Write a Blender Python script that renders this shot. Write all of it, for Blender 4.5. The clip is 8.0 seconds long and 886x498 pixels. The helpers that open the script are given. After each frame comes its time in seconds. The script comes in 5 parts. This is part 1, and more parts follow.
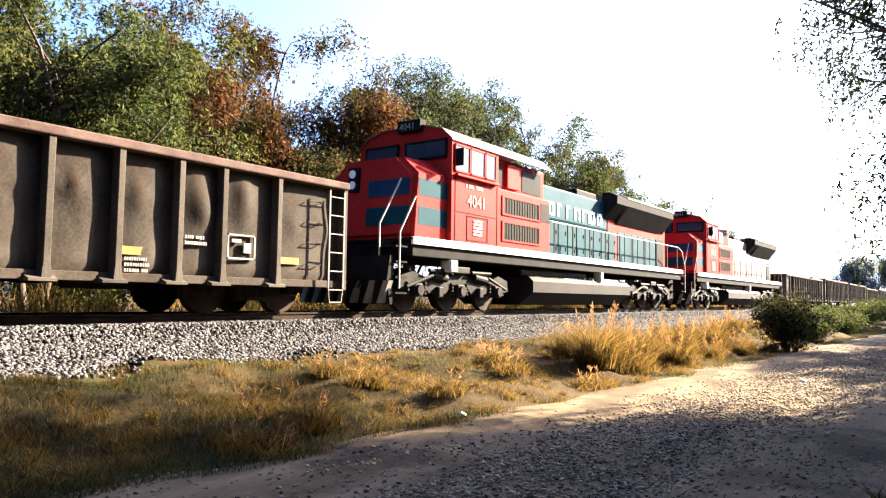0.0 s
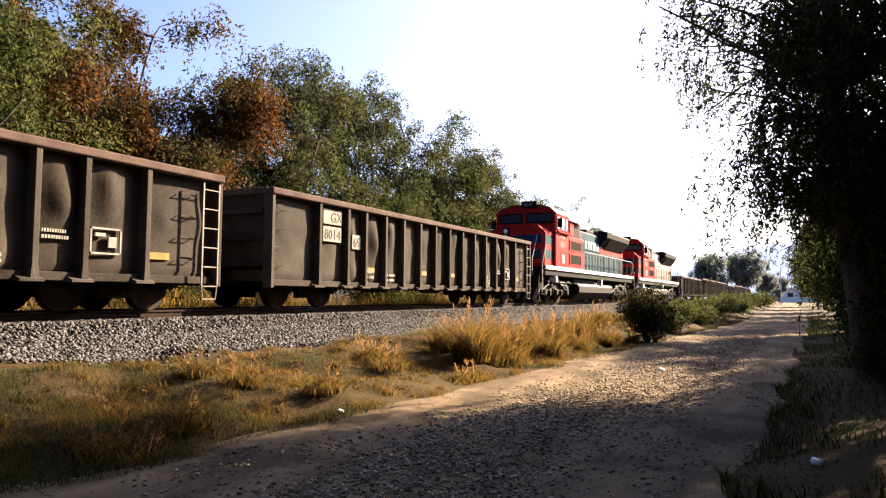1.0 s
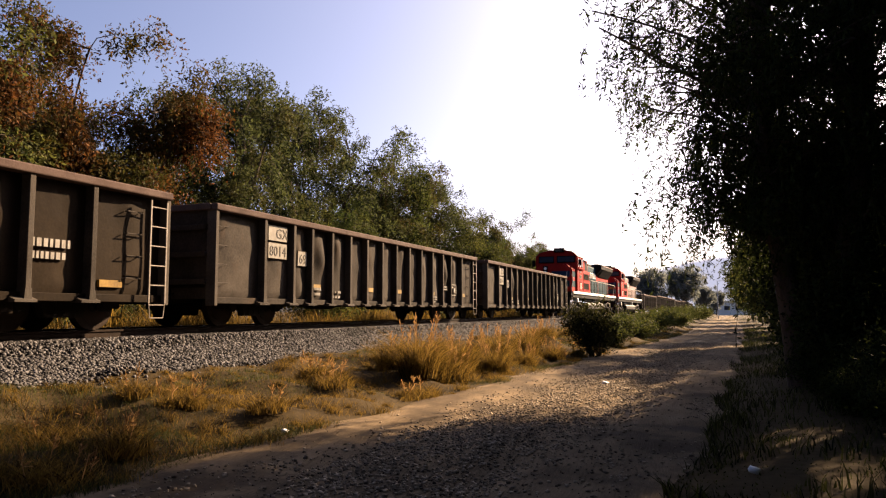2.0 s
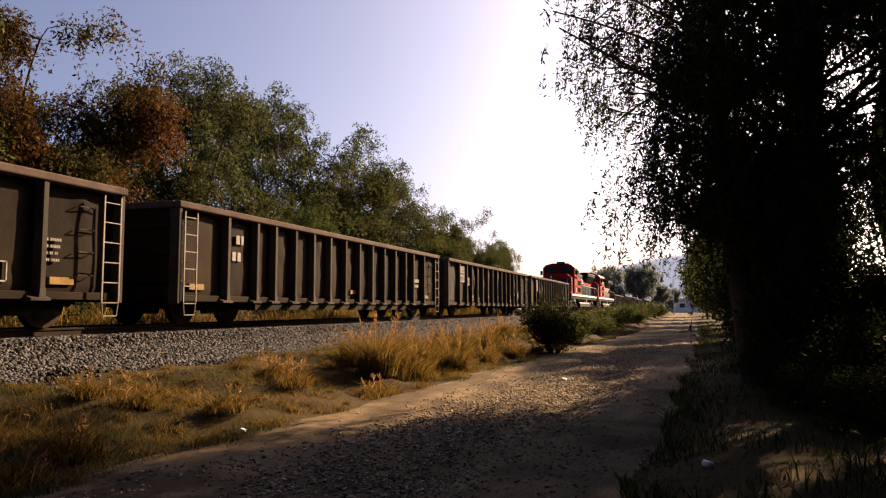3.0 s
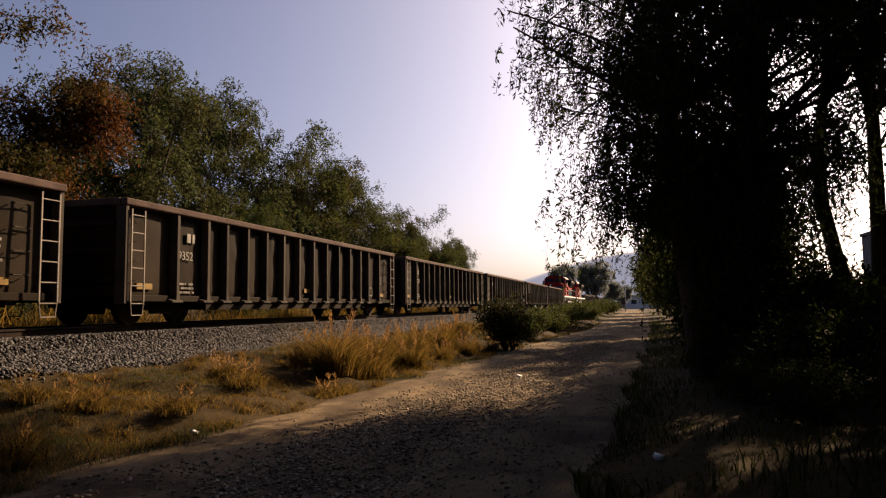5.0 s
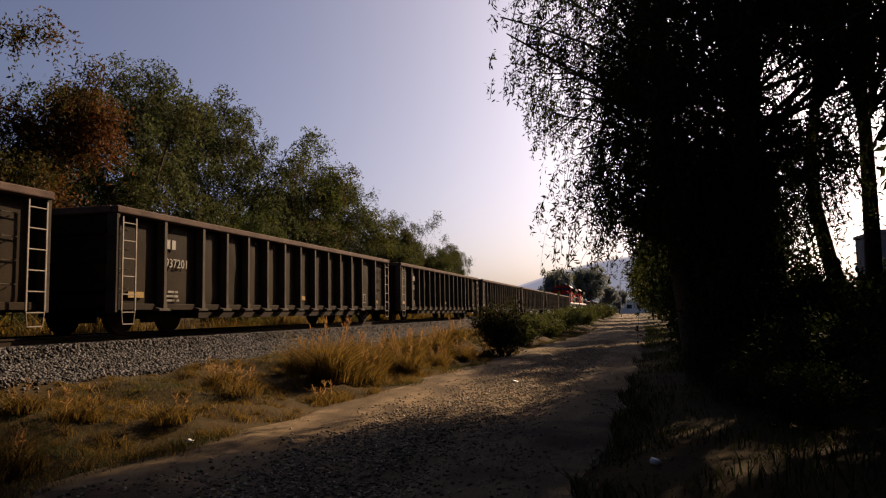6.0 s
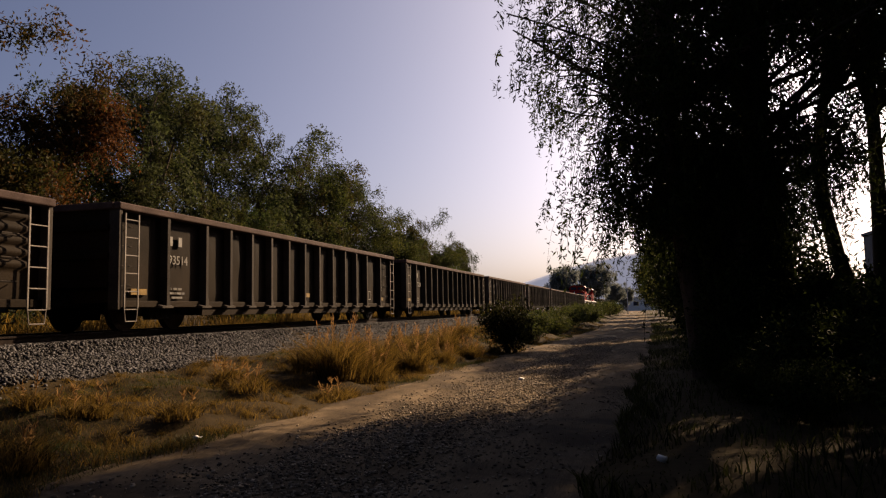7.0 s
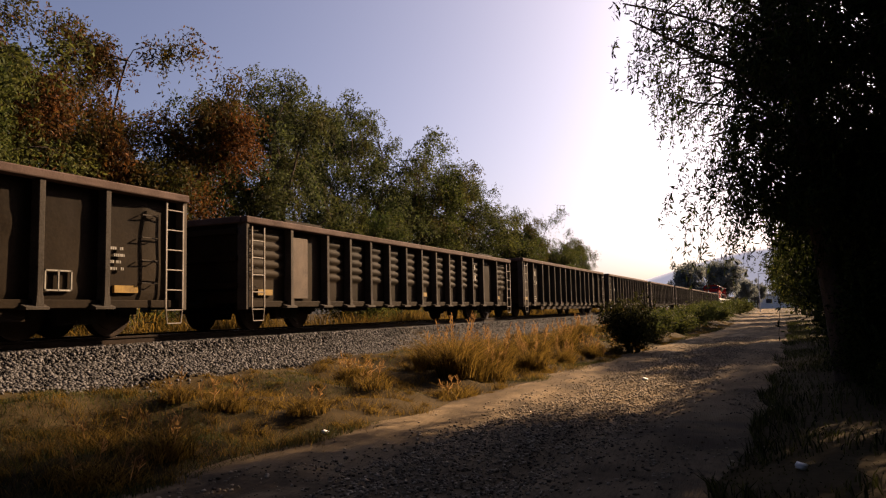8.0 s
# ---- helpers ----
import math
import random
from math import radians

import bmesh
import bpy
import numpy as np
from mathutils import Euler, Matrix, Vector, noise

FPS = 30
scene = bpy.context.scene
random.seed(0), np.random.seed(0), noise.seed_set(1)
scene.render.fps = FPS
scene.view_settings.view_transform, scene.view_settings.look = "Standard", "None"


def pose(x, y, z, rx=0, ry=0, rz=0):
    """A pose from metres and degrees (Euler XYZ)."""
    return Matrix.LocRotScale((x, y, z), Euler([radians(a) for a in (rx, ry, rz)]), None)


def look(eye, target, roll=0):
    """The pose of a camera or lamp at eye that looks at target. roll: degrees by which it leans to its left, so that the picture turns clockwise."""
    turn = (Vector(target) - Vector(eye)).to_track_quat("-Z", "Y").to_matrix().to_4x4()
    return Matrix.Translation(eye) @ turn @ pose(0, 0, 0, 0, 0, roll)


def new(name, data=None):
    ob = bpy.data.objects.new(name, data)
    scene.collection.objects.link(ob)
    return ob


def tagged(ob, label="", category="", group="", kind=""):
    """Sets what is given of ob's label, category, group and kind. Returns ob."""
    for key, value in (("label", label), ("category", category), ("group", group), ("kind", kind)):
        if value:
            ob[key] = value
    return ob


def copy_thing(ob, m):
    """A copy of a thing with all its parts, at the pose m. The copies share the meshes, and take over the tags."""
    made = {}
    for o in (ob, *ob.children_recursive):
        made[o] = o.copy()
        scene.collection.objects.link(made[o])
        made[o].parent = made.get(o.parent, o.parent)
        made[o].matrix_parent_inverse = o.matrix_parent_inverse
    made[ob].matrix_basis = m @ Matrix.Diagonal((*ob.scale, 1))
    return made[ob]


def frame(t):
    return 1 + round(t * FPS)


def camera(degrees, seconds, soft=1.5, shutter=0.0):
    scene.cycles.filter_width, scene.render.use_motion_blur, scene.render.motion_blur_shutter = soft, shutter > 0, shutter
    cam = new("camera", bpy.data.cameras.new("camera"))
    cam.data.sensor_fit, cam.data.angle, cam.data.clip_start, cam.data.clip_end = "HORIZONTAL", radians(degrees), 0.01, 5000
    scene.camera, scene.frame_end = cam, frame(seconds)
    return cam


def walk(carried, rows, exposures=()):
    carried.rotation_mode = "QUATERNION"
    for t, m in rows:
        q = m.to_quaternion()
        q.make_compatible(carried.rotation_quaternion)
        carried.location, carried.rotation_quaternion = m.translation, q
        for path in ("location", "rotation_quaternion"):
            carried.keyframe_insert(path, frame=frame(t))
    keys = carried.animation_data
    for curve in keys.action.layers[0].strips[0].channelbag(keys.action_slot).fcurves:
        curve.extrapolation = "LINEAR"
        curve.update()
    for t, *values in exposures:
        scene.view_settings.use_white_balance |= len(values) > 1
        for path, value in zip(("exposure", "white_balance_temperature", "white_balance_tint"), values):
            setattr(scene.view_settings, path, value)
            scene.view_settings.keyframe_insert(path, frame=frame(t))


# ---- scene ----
import itertools

# The camera stands at the right edge of a dirt road and pans after the train.
EYE = 1.5
cam = camera(63.2, 8.0, soft=1.2)
# seconds, yaw to the right of the track's direction, pitch, roll
ROWS = [
    (0.0, -35.61, 3.89, 0.80), (0.5, -29.58, 3.72, 0.58), (1.0, -25.97, 3.66, 0.48), (1.5, -24.55, 4.50, 0.17),
    (2.0, -21.68, 4.95, -0.09), (3.5, -18.02, 4.66, 0.01), (4.0, -17.19, 4.60, 0.19), (4.5, -15.58, 4.35, 0.03),
    (6.0, -14.60, 5.06, -1.03), (6.5, -14.30, 4.96, -1.00), (7.0, -15.10, 4.84, -1.05), (7.5, -18.85, 4.61, -1.23),
    (8.0, -24.43, 4.93, -1.25),
]
# the clip's camera darkens its picture as it turns towards the sun: seconds, stops, kelvin, tint
EXPOSURES = [(t, stops, kelvin, tint) for t, stops, kelvin, tint in [
    (0.0, 3.95, 5750, 13), (0.5, 3.6, 5900, 13), (1.0, 3.05, 6300, 18), (1.5, 2.55, 6700, 20), (2.0, 2.3, 7200, 23), (3.5, 1.75, 7500, 24),
    (4.5, 1.5, 7400, 24), (6.0, 1.1, 7200, 23), (6.5, 1.0, 7150, 23), (7.0, 1.05, 7150, 23), (7.5, 1.3, 7200, 22), (8.0, 1.65, 7500, 25)]]
walk(cam, [(t, pose(0, 0, EYE, 0, 0, -yaw) @ pose(0, 0, 0, 90 + pitch, 0, 0) @ pose(0, 0, 0, 0, 0, roll)) for t, yaw, pitch, roll in ROWS], EXPOSURES)

# ---- light ----
SUN_AZ, SUN_EL = 24.0, 25.5          # degrees to the right of the track's direction, and above the horizon
world = bpy.data.worlds.new("sky")
scene.world = world
world.use_nodes = True
wn = world.node_tree.nodes
sky = wn.new("ShaderNodeTexSky")
sky.sky_type, sky.sun_disc = "NISHITA", False
sky.sun_elevation, sky.sun_rotation = radians(SUN_EL), radians(SUN_AZ)
sky.air_density, sky.dust_density, sky.ozone_density = 0.6, 3.8, 3.5
wn["Background"].inputs["Strength"].default_value = 0.05
world.node_tree.links.new(sky.outputs["Color"], wn["Background"].inputs["Color"])
sun_data = bpy.data.lights.new("sun", "SUN")
sun_data.energy, sun_data.angle, sun_data.color = 5.0, radians(0.6), (1.0, 0.79, 0.50)
sun = new("sun", sun_data)
sd = Vector((math.sin(radians(SUN_AZ)) * math.cos(radians(SUN_EL)), math.cos(radians(SUN_AZ)) * math.cos(radians(SUN_EL)), math.sin(radians(SUN_EL))))
sun.matrix_world = look(sd * 200, (0, 0, 0))


# ---- materials ----
def mat(name, dark, light, rough=0.8, scale=3.0, metal=0.0, grain=40.0, bump=0.2, island=False, random_ob=False, stain=None, stain_at=0.62, stretch=(1, 1, 1)):
    """Two colours mixed by large patches and fine grain; an optional third colour in stains; fine relief."""
    m = bpy.data.materials.new(name)
    m.use_nodes = True
    nt = m.node_tree
    n, link = nt.nodes, nt.links.new
    bsdf = n["Principled BSDF"]
    bsdf.inputs["Roughness"].default_value, bsdf.inputs["Metallic"].default_value = rough, metal
    bsdf.inputs["Specular IOR Level"].default_value = 0.5 if rough < 0.5 else 0.15   # dusty surfaces hardly shine
    co = n.new("ShaderNodeTexCoord")
    mp = n.new("ShaderNodeMapping")
    mp.inputs["Scale"].default_value = stretch
    link(co.outputs["Object"], mp.inputs["Vector"])
    big, fine = n.new("ShaderNodeTexNoise"), n.new("ShaderNodeTexNoise")
    big.inputs["Scale"].default_value, big.inputs["Detail"].default_value = scale, 6
    fine.inputs["Scale"].default_value, fine.inputs["Detail"].default_value = grain, 4
    for t in (big, fine):
        link(mp.outputs["Vector"], t.inputs["Vector"])
    add = n.new("ShaderNodeMath")
    add.operation = "MULTIPLY_ADD"
    link(fine.outputs["Fac"], add.inputs[0])
    add.inputs[1].default_value = 0.55
    link(big.outputs["Fac"], add.inputs[2])
    src = add.outputs[0]
    if island or random_ob:
        g = n.new("ShaderNodeNewGeometry" if island else "ShaderNodeObjectInfo")
        mx = n.new("ShaderNodeMath")
        mx.operation = "MULTIPLY_ADD"
        link(g.outputs["Random Per Island" if island else "Random"], mx.inputs[0])
        mx.inputs[1].default_value = 0.75 if island else 0.25
        sh = n.new("ShaderNodeMath")
        sh.operation = "MULTIPLY_ADD"
        link(src, sh.inputs[0])
        sh.inputs[1].default_value, sh.inputs[2].default_value = (0.5, 0.0) if island else (0.85, 0.0)
        link(sh.outputs[0], mx.inputs[2])
        src = mx.outputs[0]
    ramp = n.new("ShaderNodeValToRGB")
    ramp.color_ramp.elements[0].position, ramp.color_ramp.elements[0].color = 0.45, (*dark, 1)
    ramp.color_ramp.elements[1].position, ramp.color_ramp.elements[1].color = 1.05 if not island else 0.98, (*light, 1)
    link(src, ramp.inputs[0])
    col = ramp.outputs[0]
    if stain:
        st = n.new("ShaderNodeTexNoise")
        st.inputs["Scale"].default_value, st.inputs["Detail"].default_value = scale * 0.6, 8
        st.inputs["Roughness"].default_value = 0.7
        mp2 = n.new("ShaderNodeMapping")
        mp2.inputs["Scale"].default_value, mp2.inputs["Location"].default_value = (1.0, 1.0, 0.35), (7, 3, 5)
        link(co.outputs["Object"], mp2.inputs["Vector"])
        link(mp2.outputs["Vector"], st.inputs["Vector"])
        r2 = n.new("ShaderNodeValToRGB")
        r2.color_ramp.elements[0].position, r2.color_ramp.elements[1].position = stain_at - 0.06, stain_at + 0.08
        link(st.outputs["Fac"], r2.inputs[0])
        mix = n.new("ShaderNodeMix")
        mix.data_type = "RGBA"
        link(r2.outputs[0], mix.inputs[0])
        link(col, mix.inputs[6])
        mix.inputs[7].default_value = (*stain, 1)
        col = mix.outputs[2]
    link(col, bsdf.inputs["Base Color"])
    if bump:
        b = n.new("ShaderNodeBump")
        b.inputs["Strength"].default_value, b.inputs["Distance"].default_value = bump, 0.02
        link(add.outputs[0], b.inputs["Height"])
        link(b.outputs[0], bsdf.inputs["Normal"])
    return m


def leaf_mat(name, dark, light, through_light=0.45, rough=0.8, other=None, other_at=0.5):
    """A thin leaf: gloss and colour on the face, and light that passes through it; each leaf its own shade."""
    m = mat(name, dark, light, rough, 0.7, 0, 6.0, 0, island=True, stain=other, stain_at=other_at)
    nt = m.node_tree
    n, link = nt.nodes, nt.links.new
    bsdf = n["Principled BSDF"]
    bsdf.inputs["Specular IOR Level"].default_value = 0.1
    tr = n.new("ShaderNodeBsdfTranslucent")
    link(bsdf.inputs["Base Color"].links[0].from_socket, tr.inputs["Color"])
    mx = n.new("ShaderNodeMixShader")
    mx.inputs[0].default_value = through_light
    link(bsdf.outputs[0], mx.inputs[1])
    link(tr.outputs[0], mx.inputs[2])
    link(mx.outputs[0], n["Material Output"].inputs["Surface"])
    return m


M_SOIL = mat("dry_soil", (0.018, 0.013, 0.007), (0.055, 0.039, 0.019), 0.95, 0.35, 0, 9, 0.8, stain=(0.030, 0.032, 0.012))
M_ROAD = mat("dirt_road", (0.042, 0.030, 0.019), (0.185, 0.135, 0.084), 0.95, 0.9, 0, 24, 1.0, stain=(0.050, 0.037, 0.025), stain_at=0.55, stretch=(2.4, 0.4, 1))
M_PEBBLE = mat("pebble", (0.045, 0.034, 0.025), (0.27, 0.215, 0.155), 0.9, 3, 0, 30, 0.3, island=True)
M_BALLAST = mat("ballast_stone", (0.007, 0.0066, 0.007), (0.088, 0.084, 0.087), 0.85, 4, 0, 40, 0.4, island=True)
# near-black: the shaded band beside the rails is put into this colour
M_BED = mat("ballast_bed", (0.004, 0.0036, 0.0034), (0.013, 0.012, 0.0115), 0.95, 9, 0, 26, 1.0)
M_RAIL = mat("rail_steel", (0.009, 0.006, 0.005), (0.025, 0.017, 0.013), 0.7, 4, 0.2, 50, 0.2)
M_RAILTOP = mat("worn_rail_head", (0.30, 0.30, 0.31), (0.5, 0.5, 0.5), 0.3, 4, 1.0, 60, 0.05)
M_TIE = mat("concrete_sleeper", (0.016, 0.014, 0.013), (0.045, 0.041, 0.037), 0.9, 3, 0, 40, 0.4, random_ob=True)
M_GOLD = leaf_mat("dry_grass", (0.009, 0.0065, 0.002), (0.175, 0.108, 0.024), 0.58, 0.7)
M_GREENGRASS = leaf_mat("green_grass", (0.004, 0.007, 0.002), (0.055, 0.060, 0.016), 0.4, 0.7)
M_RUSSET = leaf_mat("russet_plume", (0.10, 0.05, 0.018), (0.26, 0.15, 0.06), 0.45, 0.7)
M_LEAF = leaf_mat("pepper_leaf", (0.004, 0.007, 0.002), (0.066, 0.082, 0.020), 0.42, 0.8, (0.060, 0.040, 0.012), 0.58)
M_LEAF2 = leaf_mat("grey_green_leaf", (0.0045, 0.0075, 0.003), (0.064, 0.078, 0.026), 0.42, 0.8, (0.048, 0.042, 0.012), 0.58)
M_LEAF3 = leaf_mat("rust_red_leaf", (0.006, 0.004, 0.002), (0.13, 0.050, 0.015), 0.38, 0.8, (0.040, 0.040, 0.010), 0.50)
M_LEAF4 = leaf_mat("yellow_green_leaf", (0.007, 0.009, 0.003), (0.085, 0.090, 0.022), 0.45, 0.8, (0.030, 0.045, 0.012), 0.54)
# darker leaf copy: the shade on near, backlit foliage is in its colour
M_NEARLEAF = leaf_mat("shade_dark_leaf", (0.004, 0.007, 0.002), (0.034, 0.046, 0.011), 0.25, 0.85)
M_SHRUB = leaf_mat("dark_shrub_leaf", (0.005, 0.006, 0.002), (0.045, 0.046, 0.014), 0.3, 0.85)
# pale grey-green: the haze over the far trees is mixed into the leaf colour
M_HAZYLEAF = leaf_mat("haze_tinted_leaf", (0.08, 0.095, 0.09), (0.22, 0.24, 0.22), 0.45)
M_BARK = mat("bark", (0.022, 0.016, 0.012), (0.075, 0.056, 0.042), 0.95, 3, 0, 22, 1.0, stretch=(3, 3, 0.6))
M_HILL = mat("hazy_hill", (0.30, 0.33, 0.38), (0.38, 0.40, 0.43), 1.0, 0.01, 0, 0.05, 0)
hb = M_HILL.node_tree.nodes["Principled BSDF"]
hb.inputs["Emission Color"].default_value, hb.inputs["Emission Strength"].default_value = (0.30, 0.33, 0.40, 1), 0.32   # far haze, put in as pale colour and a faint glow
M_WHITEWALL = mat("white_wall", (0.55, 0.54, 0.50), (0.75, 0.74, 0.70), 0.9, 0.3, 0, 9, 0.1)
M_GREYWALL = mat("grey_block_wall", (0.07, 0.07, 0.075), (0.13, 0.13, 0.135), 0.9, 0.4, 0, 9, 0.2)
M_STEEL = mat("galvanised_steel", (0.30, 0.31, 0.32), (0.45, 0.46, 0.47), 0.5, 1, 0.7, 30, 0.1)
M_PAPER = mat("white_litter", (0.7, 0.7, 0.68), (0.85, 0.85, 0.83), 0.7, 4, 0, 30, 0.2)

M_WAGON = mat("weathered_brown_steel", (0.008, 0.0066, 0.0058), (0.054, 0.045, 0.037), 0.75, 1.3, 0, 22, 0.25, random_ob=True, stain=(0.042, 0.028, 0.019), stain_at=0.64)
M_WAGON2 = mat("red_brown_steel", (0.0045, 0.0032, 0.0022), (0.023, 0.0155, 0.0092), 0.7, 0.9, 0, 22, 0.2, random_ob=True, stain=(0.016, 0.011, 0.008), stain_at=0.62)
M_CHORD = mat("rusty_top_chord", (0.036, 0.023, 0.020), (0.095, 0.066, 0.057), 0.75, 2.2, 0, 30, 0.3)
M_STAKE = mat("dusty_stake", (0.013, 0.011, 0.0095), (0.072, 0.062, 0.053), 0.75, 1.4, 0, 30, 0.3, random_ob=True)
M_UNDER = mat("grimy_running_gear", (0.005, 0.004, 0.0035), (0.018, 0.015, 0.012), 0.75, 3, 0.3, 30, 0.4)
M_WHEEL = mat("brown_wheel_steel", (0.010, 0.007, 0.006), (0.035, 0.024, 0.018), 0.65, 2, 0.3, 30, 0.2)
M_LADDER = mat("pale_ladder_rail", (0.20, 0.18, 0.16), (0.36, 0.33, 0.30), 0.6, 3, 0, 30, 0.1)
M_RUNG = mat("worn_ladder_steel", (0.10, 0.085, 0.07), (0.24, 0.21, 0.185), 0.65, 3, 0, 30, 0.1)
M_YELLOW = mat("faded_yellow_stripe", (0.10, 0.058, 0.015), (0.24, 0.145, 0.03), 0.7, 5, 0, 30, 0.1)
M_LETTER = mat("worn_white_lettering", (0.11, 0.10, 0.09), (0.27, 0.255, 0.23), 0.7, 6, 0, 40, 0)
M_PLATE = mat("pale_number_plate", (0.11, 0.10, 0.086), (0.20, 0.186, 0.162), 0.7, 6, 0, 40, 0.1)
M_PATCH = mat("sunlit_rusty_paint", (0.028, 0.018, 0.012), (0.085, 0.058, 0.040), 0.75, 3, 0, 30, 0.2, stain=(0.05, 0.028, 0.016), stain_at=0.58)
M_INK = mat("dark_ink", (0.015, 0.014, 0.013), (0.04, 0.035, 0.03), 0.7, 6, 0, 40, 0)
M_RED = mat("locomotive_red", (0.22, 0.010, 0.009), (0.33, 0.022, 0.017), 0.4, 0.7, 0, 14, 0.05)
M_TEAL = mat("locomotive_teal", (0.003, 0.022, 0.032), (0.008, 0.042, 0.056), 0.4, 0.8, 0, 14, 0.05)
M_NAVY = mat("locomotive_dark_blue", (0.008, 0.02, 0.05), (0.02, 0.045, 0.08), 0.35, 0.8, 0, 14, 0.05)
M_ROOF = mat("pale_dusty_roof", (0.10, 0.055, 0.050), (0.20, 0.13, 0.12), 0.6, 1, 0, 20, 0.1)
M_FADED = mat("mid_teal_paint", (0.004, 0.026, 0.040), (0.012, 0.050, 0.068), 0.5, 0.9, 0, 14, 0.05)
M_SILL = mat("white_sill", (0.62, 0.60, 0.56), (0.82, 0.80, 0.76), 0.55, 1, 0, 20, 0.1)
M_TANK = mat("grey_fuel_tank", (0.009, 0.008, 0.008), (0.024, 0.022, 0.021), 0.55, 0.8, 0.2, 16, 0.1, stain=(0.025, 0.022, 0.019))
M_TRUCK = mat("silver_grey_bogie", (0.003, 0.0027, 0.0026), (0.024, 0.022, 0.021), 0.65, 2.2, 0.2, 18, 0.4)
M_BLACK = mat("black_steel", (0.004, 0.004, 0.0045), (0.013, 0.0125, 0.012), 0.7, 2, 0, 20, 0.1)
M_LAMP = mat("headlight_lens", (0.7, 0.7, 0.66), (0.9, 0.9, 0.88), 0.1, 5, 0, 30, 0)
M_GLASS = mat("cab_glass", (0.008, 0.014, 0.03), (0.02, 0.035, 0.065), 0.12, 2, 0, 20, 0)

for m_ in (M_BED, M_WAGON, M_WAGON2, M_STAKE, M_UNDER, M_WHEEL, M_RAIL, M_TIE, M_BLACK, M_SOIL, M_ROAD, M_CHORD):      # matt with dust
    m_.node_tree.nodes["Principled BSDF"].inputs["Specular IOR Level"].default_value = 0.03
for m_ in (M_RED, M_TEAL, M_NAVY, M_FADED, M_TANK, M_TRUCK):                # weathered paint, little gloss left
    m_.node_tree.nodes["Principled BSDF"].inputs["Specular IOR Level"].default_value = 0.03
    m_.node_tree.nodes["Principled BSDF"].inputs["Roughness"].default_value = 0.65
M_GLASS.node_tree.nodes["Principled BSDF"].inputs["Specular IOR Level"].default_value = 0.22

# ---- mesh helpers ----
def fast_mesh(name, V, F, material, smooth=False):
    """A mesh from an array of places and an array of faces of one size."""
    me = bpy.data.meshes.new(name)
    V, F = np.asarray(V, np.float32), np.asarray(F, np.int32)
    me.vertices.add(len(V))
    me.vertices.foreach_set("co", V.ravel())
    k = F.shape[1]
    me.loops.add(F.size)
    me.loops.foreach_set("vertex_index", F.ravel())
    me.polygons.add(len(F))
    me.polygons.foreach_set("loop_start", np.arange(0, F.size, k, dtype=np.int32))
    me.polygons.foreach_set("loop_total", np.full(len(F), k, np.int32))
    if smooth:
        me.polygons.foreach_set("use_smooth", np.ones(len(F), bool))
    me.update(calc_edges=True)
    me.validate()
    me.materials.append(material)
    return me


def finish(bm, name, material, smooth=False):
    me = bpy.data.meshes.new(name)
    bmesh.ops.recalc_face_normals(bm, faces=bm.faces)
    if smooth:
        for fc in bm.faces:
            fc.smooth = True
    bm.to_mesh(me)
    bm.free()
    me.materials.append(material)
    return me


def part(name, bm, material, parent, label="", smooth=False):
    """Links a bmesh, or a finished mesh, as one object under a thing or a part."""
    me = bm if isinstance(bm, bpy.types.Mesh) else finish(bm, name, material, smooth)
    ob = new(name, me)
    ob.parent = parent
    return tagged(ob, label)


def put(name, me, parent, m):
    ob = new(name, me)
    ob.parent = parent
    ob.matrix_basis = m
    return ob


def box(bm, x0, x1, y0, y1, z0, z1, bevel=0.0):
    r = bmesh.ops.create_cube(bm, size=1.0, matrix=Matrix.Translation(((x0 + x1) / 2, (y0 + y1) / 2, (z0 + z1) / 2)) @ Matrix.Diagonal((abs(x1 - x0), abs(y1 - y0), abs(z1 - z0), 1)))
    if bevel:
        es = list({e for v in r["verts"] for e in v.link_edges})
        bmesh.ops.bevel(bm, geom=es, offset=bevel, segments=2, affect="EDGES", profile=0.5)
    return bm


def rod(bm, a, b, r, sides=8, r2=None):
    a, b = Vector(a), Vector(b)
    d = b - a
    m = Matrix.Translation((a + b) / 2) @ d.to_track_quat("Z", "Y").to_matrix().to_4x4()
    bmesh.ops.create_cone(bm, cap_ends=True, segments=sides, radius1=r, radius2=r if r2 is None else r2, depth=d.length, matrix=m)
    return bm


def prism(bm, outline, axis, a, b):
    """An outline drawn in two coordinates, pushed along the third from a to b."""
    def at(u, v, w):
        return (w, u, v) if axis == "x" else ((u, w, v) if axis == "y" else (u, v, w))
    lo = [bm.verts.new(at(u, v, a)) for u, v in outline]
    hi = [bm.verts.new(at(u, v, b)) for u, v in outline]
    n = len(outline)
    bm.faces.new(lo)
    bm.faces.new(hi[::-1])
    for i in range(n):
        bm.faces.new((lo[i], hi[i], hi[(i + 1) % n], lo[(i + 1) % n]))
    return bm


def nb():
    return bmesh.new()


rng = np.random.default_rng(5)
WAVES = [(rng.uniform(0.25, 2.6), rng.uniform(0, 2 * math.pi), rng.uniform(0, 6.3)) for _ in range(14)]


def rough_noise(x, y, scale=1.0):
    """A smooth uneven value of about -1 to 1."""
    s = np.zeros_like(np.asarray(x, float) + np.asarray(y, float))
    for k, a, p in WAVES:
        s = s + np.sin(scale * k * (x * math.cos(a) + y * math.sin(a)) + p) / len(WAVES) ** 0.5
    return s * 0.9


# ---- the lie of the land ----
TRACK_X, RAIL_Z = -11.95, 1.16


